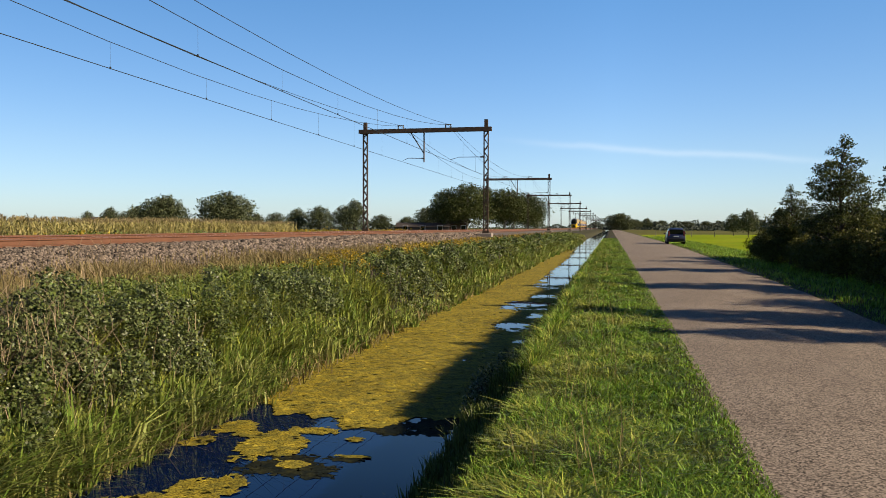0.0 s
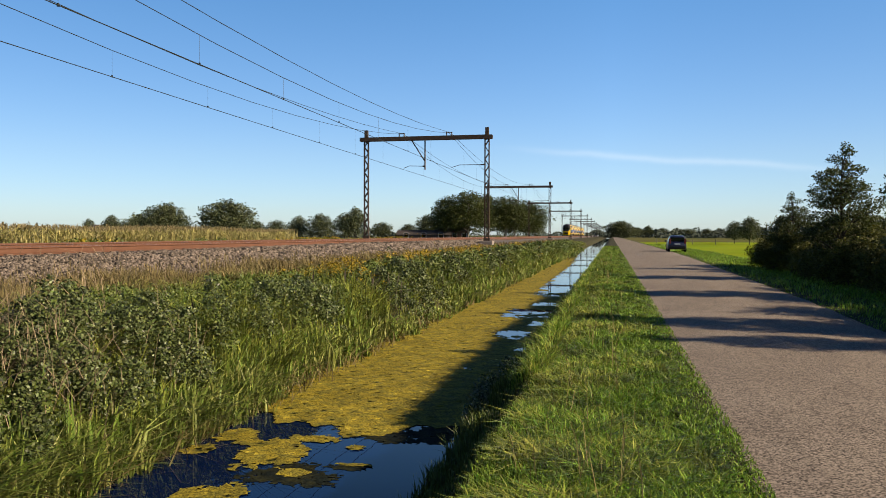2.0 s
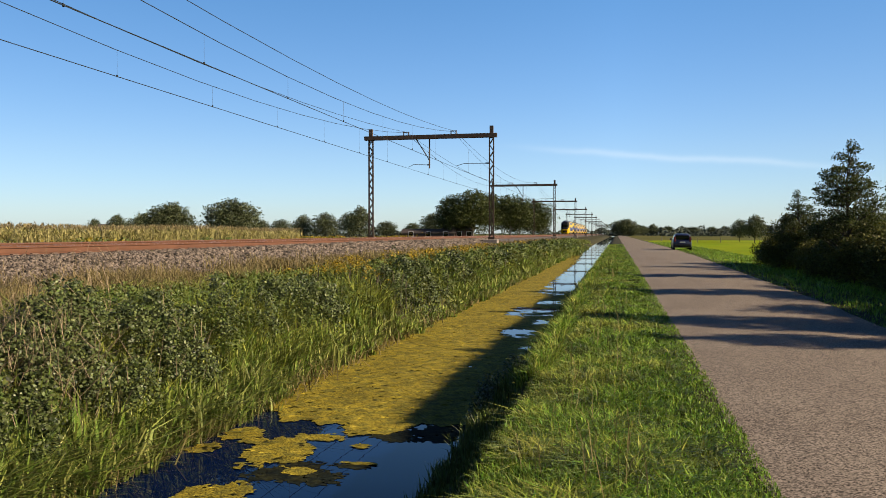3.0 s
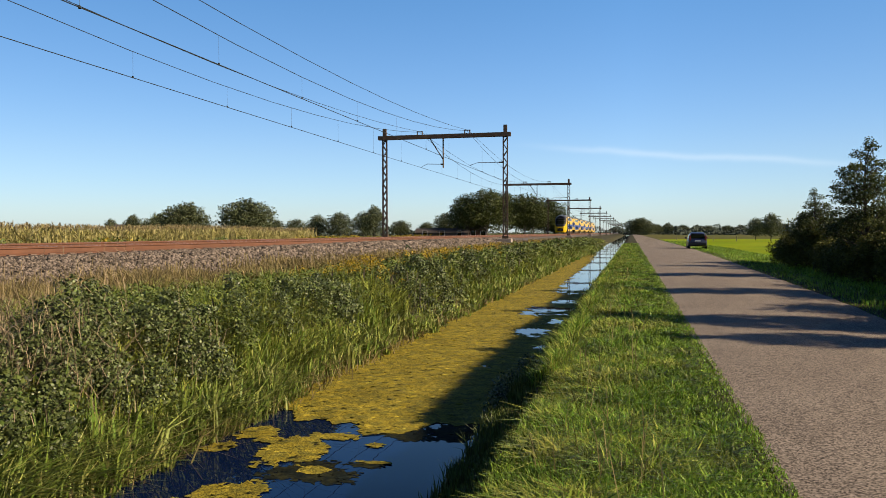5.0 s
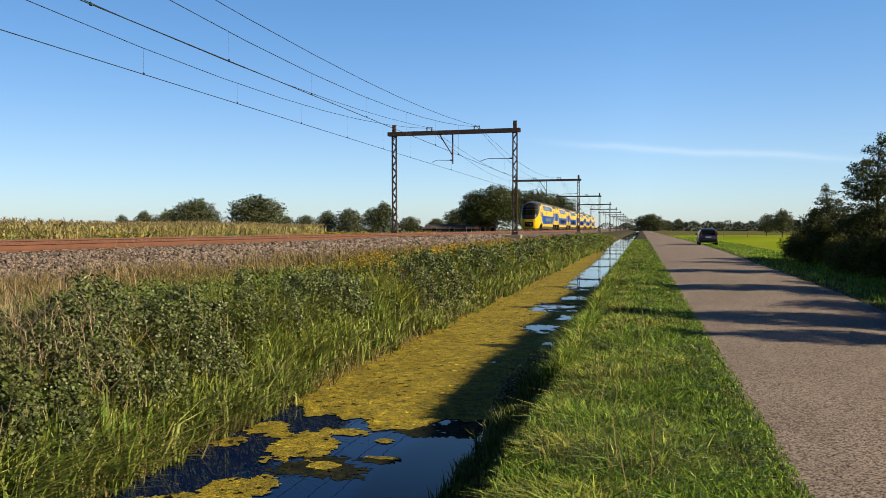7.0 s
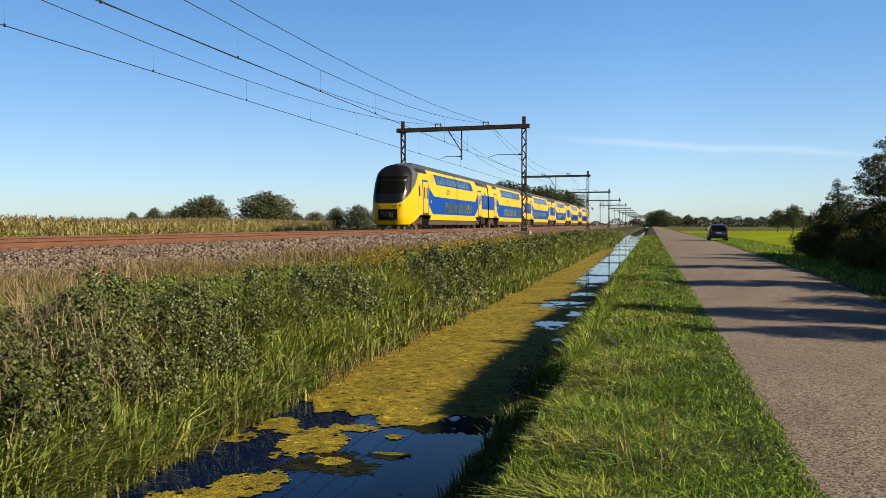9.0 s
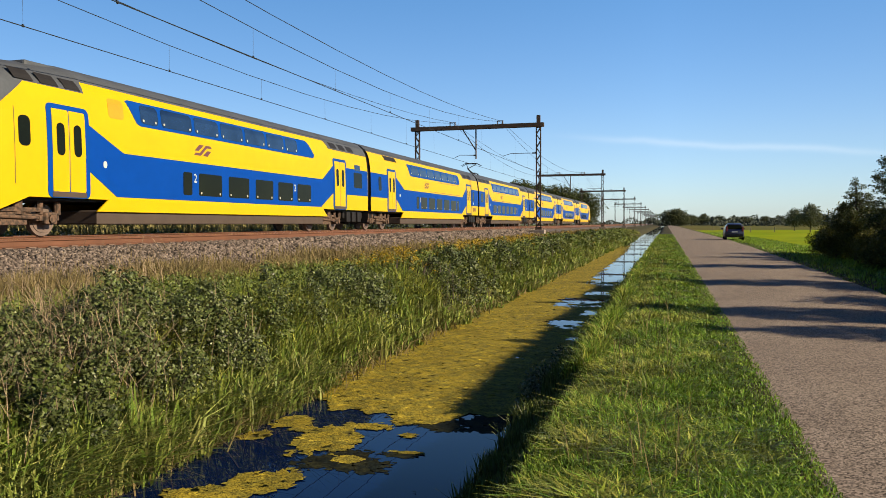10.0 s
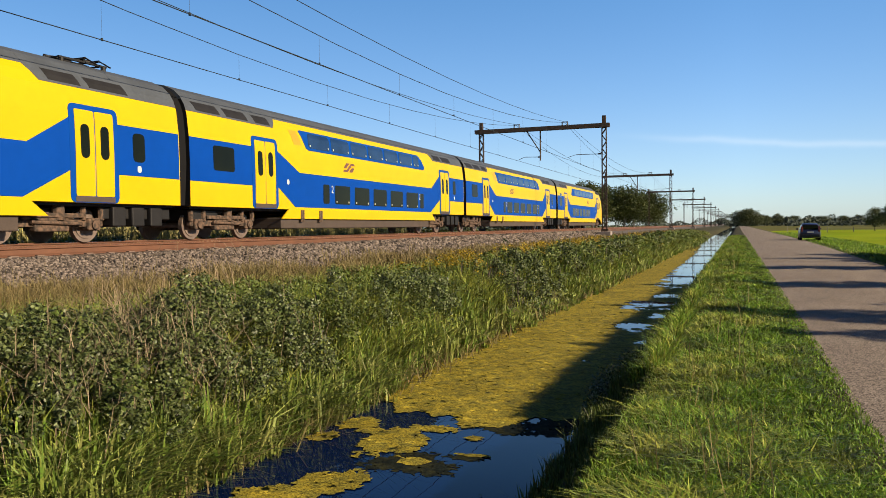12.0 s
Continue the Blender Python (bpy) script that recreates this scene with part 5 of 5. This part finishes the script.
def maize_field():
    n = 6200
    x = -27.5 - rng.uniform(0, 1, n) ** 1.6 * 22
    y = rng.uniform(14, 92, n)
    ok = y < 66 + (-27.5 - x) * 1.6
    x, y = x[ok], y[ok]
    x = np.round((x + 27.5) / 0.75) * 0.75 - 27.5 + rng.normal(0, 0.05, len(x))
    n = len(x)
    h = 2.05 + 0.10 * drift(x, y, 6, 1) + rng.normal(0, 0.07, n)
    base = np.stack([x, y, land(x, y)], -1)
    pieces = [blades(base, h * 0.97, 0.05, 0.03, 0.1)]
    for k in range(7):
        p = base + np.stack([np.zeros(n), np.zeros(n), h * rng.uniform(0.15, 0.82, n)], -1)
        pieces.append(blades(p, rng.uniform(0.25, 0.5, n), rng.uniform(0.045, 0.085, n), 1.0, 0.9))
    v, f = joined(*pieces)
    stuff("maize_field", v, f, M_CORN, "ripening maize field with pale dry leaves", "maize")
    p = np.repeat(base + np.stack([np.zeros(n), np.zeros(n), h * 0.93], -1), 5, 0)
    v, f = blades(p, rng.uniform(0.10, 0.24, len(p)), 0.03, 0.6, 0.4)
    stuff("maize_tassels", v, f, M_TASSEL, "straw-coloured maize tassels above the field", "maize")
    # rough growth between line and field
    n = 26000
    y = 12 + rng.uniform(0, 1, n) ** 1.5 * 160
    x = rng.uniform(-26.8, -21.8, n)
    v, f = blades(np.stack([x, y, land(x, y)], -1), rng.uniform(0.3, 0.8, n), rng.uniform(0.02, 0.05, n) * np.clip(y / 30, 1, 4), 0.4, 0.5)
    stuff("trackside_weeds", v, f, M_GRASS_DRY, "straw-coloured rough grass between line and maize", "grass")
    pieces = []
    for cx, cy, rx, ry, k in ((-24.2, 23.5, 0.9, 2.6, 420), (-24.5, 33, 0.8, 2.0, 160), (-24.5, 62, 1.2, 7, 900), (-24.5, 85, 1.5, 9, 700)):
        x, y = rng.normal(cx, rx * 0.6, k), rng.normal(cy, ry * 0.5, k)
        pieces.append(np.stack([x, y, land(x, y) + rng.uniform(0.7, 1.25, k)], -1))
    v, f = leaves(np.concatenate(pieces), 0.14, 0.0, 0.5)
    stuff("goldenrod", v, f, M_FLOWER, "yellow goldenrod beyond the railway line", "flowers")
    # dark leafy clumps of tall weeds in front of the maize
    pieces = []
    for cx, cy, rx, ry, k in ((-24.2, 23.5, 1.0, 3.0, 260), (-24.4, 33.5, 0.9, 2.2, 160), (-24.4, 44, 0.9, 2.0, 90), (-24.5, 62, 1.2, 6, 160)):
        x, y = rng.normal(cx, rx * 0.6, k), rng.normal(cy, ry * 0.5, k)
        pieces.append(np.stack([x, y, land(x, y) + rng.uniform(0.2, 1.05, k)], -1))
    c = np.concatenate(pieces)
    v, f = sprays(c, 0.3, 14, 0.13)
    stuff("tall_weeds", v, f, M_SEDGE, "dark green tall weeds beside the maize", "weeds")


def crown_points(blobs, n):
    """Leaf places in the outer part of several lumps."""
    vol = np.array([b[3] * b[4] * b[5] for b in blobs]) ** 0.75
    out = []
    for (cx, cy, cz, rx, ry, rz), w in zip(blobs, vol / vol.sum()):
        k = max(8, int(n * w))
        d = rng.normal(0, 1, (k, 3))
        d /= np.linalg.norm(d, axis=1)[:, None]
        lump = 1 + 0.22 * np.sin(d[:, 0] * 5 + cx * 3) * np.sin(d[:, 1] * 6 + cz * 2) + 0.16 * np.sin(d[:, 2] * 9 + cy)
        r = rng.uniform(0.15, 1.0, k) ** 0.38 * lump
        out.append(np.array((cx, cy, cz)) + d * r[:, None] * (rx, ry, rz))
    return np.concatenate(out)


def tree_blobs(h, w, bottom, seed, lumps=12, slim=0.0, airy=False):
    r = np.random.default_rng(seed)
    blobs = []
    for k in range(lumps):
        u = (k + 0.5) / lumps
        z = bottom + (h - bottom) * (0.12 + 0.76 * u)
        prof = math.sqrt(max(0.05, 1 - (2 * u - 0.85) ** 2 * 0.72)) * (1 - slim * u)
        a = k * 2.4 + r.uniform(0, 0.6)
        off = w * 0.33 * prof * r.uniform(0.7, 1.15)
        s = w * (0.19 + 0.10 * r.random()) * max(0.45, prof)
        blobs.append((off * math.cos(a), off * math.sin(a), z, s * 1.15, s * 1.15, min(s * 0.95, (h - bottom) * 0.22)))
    if airy:
        return [(x * 1.35, y * 1.35, z + r.uniform(-0.15, 0.25) + 0.12 * math.hypot(x, y), a * 0.78, b * 0.78, c * 0.5) for x, y, z, a, b, c in blobs] + [(0.1, 0, h - 0.22, 0.22, 0.22, 0.24), (0, 0.05, h * 0.6, w * 0.16, w * 0.16, h * 0.25)]
    blobs.append((0, 0, bottom + (h - bottom) * 0.5, w * 0.3 * (1 - slim * 0.5), w * 0.3 * (1 - slim * 0.5), (h - bottom) * 0.36))
    blobs.append((w * 0.05, 0, h - (h - bottom) * 0.16, w * 0.2 * (1 - slim * 0.6), w * 0.2 * (1 - slim * 0.6), (h - bottom) * 0.16))
    return blobs


def tree(label, h, w, bottom, leafsize, n, mat, seed, category="tree", group="", lumps=12, slim=0.0, bark=None, name="tree", airy=False):
    t = thing(name, label, category, group)
    blobs = tree_blobs(h, w, bottom, seed, lumps, slim, airy)
    bm = bmesh.new()
    r0 = max(0.03, h * 0.016)
    pts = [Vector((0, 0, -0.1)), Vector((h * 0.012, 0, h * 0.3)), Vector((-h * 0.01, h * 0.01, h * 0.62)), Vector((0, 0, h * 0.93))]
    for a, b, ra, rb in zip(pts, pts[1:], (r0, r0 * 0.8, r0 * 0.5), (r0 * 0.8, r0 * 0.5, r0 * 0.12)):
        q = (b - a).to_track_quat("Z", "Y").to_matrix().to_4x4()
        bmesh.ops.create_cone(bm, segments=8, radius1=ra, radius2=rb, depth=(b - a).length, cap_ends=False, matrix=Matrix.Translation((a + b) / 2) @ q)
    trunk = part("trunk", bm, bark or M_BARK, t, smooth=True)
    for cx, cy, cz, *_ in blobs:
        bm = bmesh.new()
        z0 = max(h * 0.12, cz - 0.35 * math.hypot(cx, cy) - h * 0.10)
        a, b = Vector((0, 0, z0)), Vector((cx * 1.25, cy * 1.25, cz))
        q = (b - a).to_track_quat("Z", "Y").to_matrix().to_4x4()
        bmesh.ops.create_cone(bm, segments=6, radius1=r0 * 0.38, radius2=r0 * 0.08, depth=(b - a).length, cap_ends=False, matrix=Matrix.Translation((a + b) / 2) @ q)
        part("limb", bm, bark or M_BARK, trunk)
    v, f = leaves(crown_points(blobs, n), leafsize, 0.3, 0.34)
    c = new("crown", mesh_arrays("crown", v, f, mat))
    c.parent = t
    return t


def at(x, y, turn=0.0, s=1.0, wide=None):
    return pose(x, y, float(land(np.float64(x), np.float64(y))), 0, 0, turn) @ Matrix.Diagonal((wide or s, wide or s, s, 1))


def roadside_trees():
    tall = tree("slender dark green young tree beside the road", 5.0, 2.7, 0.7, 0.08, 17000, M_LEAF, 5, group="roadside trees", lumps=40, slim=0.5, airy=True)
    tall.matrix_basis = at(7.95, 30.0)
    for x, y, a, s in ((7.9, 21.6, 80, 0.98), (8.3, 14.1, 200, 0.95), (8.6, 11.7, 310, 0.82), (8.0, 38.0, 140, 0.74)):
        copy_thing(tall, at(x, y, a, s))
    kinds = []
    for k, (h, w) in enumerate(((2.15, 2.5), (1.9, 2.7), (2.35, 2.4))):
        b = tree("tangled olive green roadside bush on the verge", h, w, 0.0, 0.10, 8000, M_LEAF_BUSH, 20 + k, "bush", "roadside bushes", lumps=14, name="bush")
        kinds.append(b)
    spots = [(8.4, 12.5), (9.2, 14.6), (8.7, 16.2), (9.4, 18.5), (8.8, 20.4), (9.6, 22.6), (8.8, 24.3), (9.4, 26.6), (8.7, 28.2), (9.3, 31.2), (8.7, 33.2), (9.2, 35.6), (8.6, 37.6), (9.2, 40.2), (8.6, 42.6), (9.0, 45.2), (11.2, 24), (11.5, 29), (11.2, 34), (11.0, 39), (10.8, 44), (8.0, 26.0), (7.9, 31.5), (7.9, 34.5), (7.8, 28.6), (8.0, 23.2), (7.7, 40.5), (7.8, 44.0), (7.8, 19.5), (8.9, 9.4), (9.1, 10.9), (8.9, 12.2), (7.9, 13.6), (7.8, 15.2), (7.9, 17.0)]
    for i, (x, y) in enumerate(spots):
        s = 1.0 if i < 16 else 1.15 if i < 21 else 0.72 if i < 32 else 0.95
        s *= (0.92, 1.08, 1.0, 0.85, 1.12)[i % 5] * (1.05 if y < 24 else 1.0)
        m = at(x, y, 67 * i, s)
        if i < 3:
            kinds[i].matrix_basis = m
        else:
            copy_thing(kinds[i % 3], m)


def far_trees():
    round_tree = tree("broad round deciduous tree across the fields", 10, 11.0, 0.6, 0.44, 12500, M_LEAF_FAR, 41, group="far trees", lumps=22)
    open_tree = tree("airy tree across the fields in haze-greyed green", 10, 7.4, 1.6, 0.44, 5000, M_LEAF_FAR, 42, group="far trees", lumps=20, slim=0.05)
    big_tree = tree("tall dark deciduous tree in a grove", 15, 14.5, 2.8, 0.52, 12000, M_LEAF, 43, group="grove trees", lumps=20, bark=M_PALE_BARK)
    used = set()
    for kind, x, y, wide, s, a in FAR_TREES:
        src = (round_tree, open_tree, big_tree)[kind]
        if kind in used:
            copy_thing(src, at(x, y, a, s, wide))
        else:
            used.add(kind)
            src.matrix_basis = at(x, y, a, s, wide)


def far_woods():
    """Woods and hedges along the horizon."""
    pieces = []
    for az0, az1, dist, h, n in ((-62, -30, 520, 7, 4000), (-62, -8, 760, 8, 7000), (-30, -12, 420, 5, 2200), (-8, 6, 900, 10, 4500), (-1.5, 20, 620, 7, 9000), (3, 34, 520, 6, 9000), (-16, -10.5, 330, 4.5, 1000)):
        a = np.radians(rng.uniform(az0, az1, n))
        d = dist * (1 + rng.normal(0, 0.05, n))
        top = h * (0.62 + 0.28 * np.sin(a * 95 + dist) * np.sin(a * 37 + 1) + 0.22 * np.sin(a * 260))
        top = np.clip(top, h * 0.25, None)
        z = top * rng.uniform(0, 1, n) ** 0.8
        pieces.append(np.stack([np.sin(a) * d, np.cos(a) * d, z], -1))
    c = np.concatenate(pieces)
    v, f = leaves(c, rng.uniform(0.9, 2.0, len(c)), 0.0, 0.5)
    stuff("far_woods", v, f, M_WOODS, "low dark woods along the horizon, haze in their colour", "woods")

# ---- buildings, car, small things ----
def house(x, y, turn, w, d, h, ridge, label, wall=None):
    t = thing("farmhouse", label, "house", "", pose(x, y, 0, 0, 0, turn))
    bm = bmesh.new()
    box(bm, -w / 2, w / 2, -d / 2, d / 2, -0.2, h)
    part("wall", bm, wall or M_BRICK, t)
    bm = bmesh.new()
    e = 0.4
    vs = [bm.verts.new(p) for p in ((-w / 2 - e, -d / 2 - e, h - 0.2), (w / 2 + e, -d / 2 - e, h - 0.2), (w / 2 + e, d / 2 + e, h - 0.2), (-w / 2 - e, d / 2 + e, h - 0.2), (-w / 2 - e, 0, ridge), (w / 2 + e, 0, ridge))]
    for q in ((0, 1, 5, 4), (2, 3, 4, 5), (0, 4, 3), (1, 2, 5), (0, 3, 2, 1)):
        bm.faces.new([vs[i] for i in q])
    part("roof", bm, M_TILE, t)
    for k in range(3):
        bm = bmesh.new()
        cx = -w / 2 + w * (k + 0.5) / 3
        box(bm, cx - 0.7, cx + 0.7, -d / 2 - 0.06, -d / 2 + 0.02, 0.8, 2.2)
        wf = part("window", bm, M_WHITE, t)
        bm = bmesh.new()
        box(bm, cx - 0.6, cx + 0.6, -d / 2 - 0.08, -d / 2 - 0.05, 0.9, 2.1)
        part("pane", bm, M_GLASS, wf)
    return t


def parked_car():
    car = thing("parked_car", "dark blue hatchback parked half on the verge", "car", "", pose(6.25, 79.2, 0.0, 0, 0, -1.0))
    L, W = 4.35, 0.87
    # outline of the body seen from the side: rear at 0
    rings = []
    for y, zb, zt, w in ((0.0, 0.45, 0.92, 0.78), (0.06, 0.30, 1.0, 0.84), (0.35, 0.24, 1.02, W), (1.2, 0.22, 1.02, W), (2.6, 0.22, 1.0, W), (3.4, 0.22, 0.95, W), (4.0, 0.24, 0.84, 0.84), (4.28, 0.30, 0.72, 0.74), (L, 0.42, 0.62, 0.62)):
        rings.append([(w * 0.92, y, zb), (w, y, zb + 0.12), (w * 1.0, y, (zb + zt) / 2), (w * 0.97, y, zt - 0.06), (w * 0.88, y, zt), (-w * 0.88, y, zt), (-w * 0.97, y, zt - 0.06), (-w, y, (zb + zt) / 2), (-w, y, zb + 0.12), (-w * 0.92, y, zb)])
    bm, rows = loft(rings, True)
    bm.faces.new(rows[0]), bm.faces.new(rows[-1])
    part("body", bm, M_CARBLUE, car, "dark blue painted body", smooth=True)
    rings = []
    for y, z, w in ((0.10, 0.98, 0.80), (0.30, 1.35, 0.70), (0.55, 1.54, 0.62), (1.2, 1.60, 0.62), (2.0, 1.56, 0.62), (2.55, 1.30, 0.68), (3.1, 0.98, 0.76)):
        rings.append([(0.82, y, 0.96), (w + 0.03, y, z - 0.06), (w - 0.05, y, z), (-w + 0.05, y, z), (-w - 0.03, y, z - 0.06), (-0.82, y, 0.96)])
    bm, rows = loft(rings)
    part("cabin", bm, M_CARBLUE, car, smooth=True)
    bm = bmesh.new()
    vs = [bm.verts.new(p) for p in ((-0.68, 0.085, 1.02), (0.68, 0.085, 1.02), (0.60, 0.29, 1.42), (-0.60, 0.29, 1.42))]
    bm.faces.new(vs)
    part("rear_window", bm, M_GLASS, car)
    for s in (-1, 1):
        bm = bmesh.new()
        vs = [bm.verts.new((s * x, y, z)) for x, y, z in ((0.825, 0.55, 1.04), (0.825, 2.75, 1.04), (0.70, 2.3, 1.42), (0.665, 0.75, 1.45))]
        bm.faces.new(vs)
        part("side_window", bm, M_GLASS, car)
        bm = bmesh.new()
        box(bm, s * 0.72 - 0.09, s * 0.72 + 0.09, -0.02, 0.12, 0.80, 1.30, 0.03)
        part("tail_light", bm, M_LAMPRED, car, "red tail light")
        bm = bmesh.new()
        box(bm, s * 0.98 - 0.10, s * 0.98 + 0.10, 2.45, 2.55, 0.98, 1.12, 0.03)
        part("wing_mirror", bm, M_CARBLUE, car)
        for y in (0.75, 3.45):
            bm = bmesh.new()
            bar(bm, (s * 0.66, y, 0.31), (s * 0.88, y, 0.31), 0.31, 20)
            wh = part("wheel", bm, M_BLACK, car, "black tyre")
            bm = bmesh.new()
            bar(bm, (s * 0.87, y, 0.31), (s * 0.89, y, 0.31), 0.20, 14)
            part("rim", bm, M_WHEEL, wh)
    bm = bmesh.new()
    box(bm, -0.26, 0.26, -0.03, 0.0, 0.72, 0.83)
    part("number_bar", bm, M_WHITE, car, "plain pale plate")
    bm = bmesh.new()
    box(bm, -0.80, 0.80, -0.06, 0.10, 0.32, 0.58, 0.05)
    part("bumper", bm, M_MASK, car)


def fence_posts():
    for k, (x, y) in enumerate(((10.5, 150), (11.5, 158), (9.5, 175), (14.5, 150), (18.5, 150), (8.6, 130))):
        t = thing("fence_post", "weathered wooden fence post by the meadow", "post", "fence posts", pose(x, y, 0))
        bm = bmesh.new()
        bar(bm, (0, 0, -0.2), (0, 0, 0.8 + 0.1 * (k % 3)), 0.05, 8)
        part("stake", bm, M_PALE_BARK, t)

# ---- the place ----
build_ground()
build_road()
build_water()
build_track_bed()
build_stones()
portal = build_portal(PORTAL_Y)
for k in (-1, *range(1, 14)):
    copy_thing(portal, pose(0, PORTAL_Y + k * SPAN, 0))
build_wires()
TRAIN = build_train()
roadside_trees()
far_trees()
far_woods()
maize_field()
verge_grass()
bank_plants()
behind_the_camera()
parked_car()
house(-43, 214, 15, 8, 7, 2.8, 5.4, "dark brick farmhouse with tiled roof among trees")
house(-50, 208, 10, 14, 6, 1.9, 2.9, "low dark barn beside the grove", M_TILE)
house(-178, 262, 40, 22, 10, 2.6, 5.2, "grey roofed barn behind the maize field", M_CONCRETE)
fence_posts()
build_tracks()
motions()
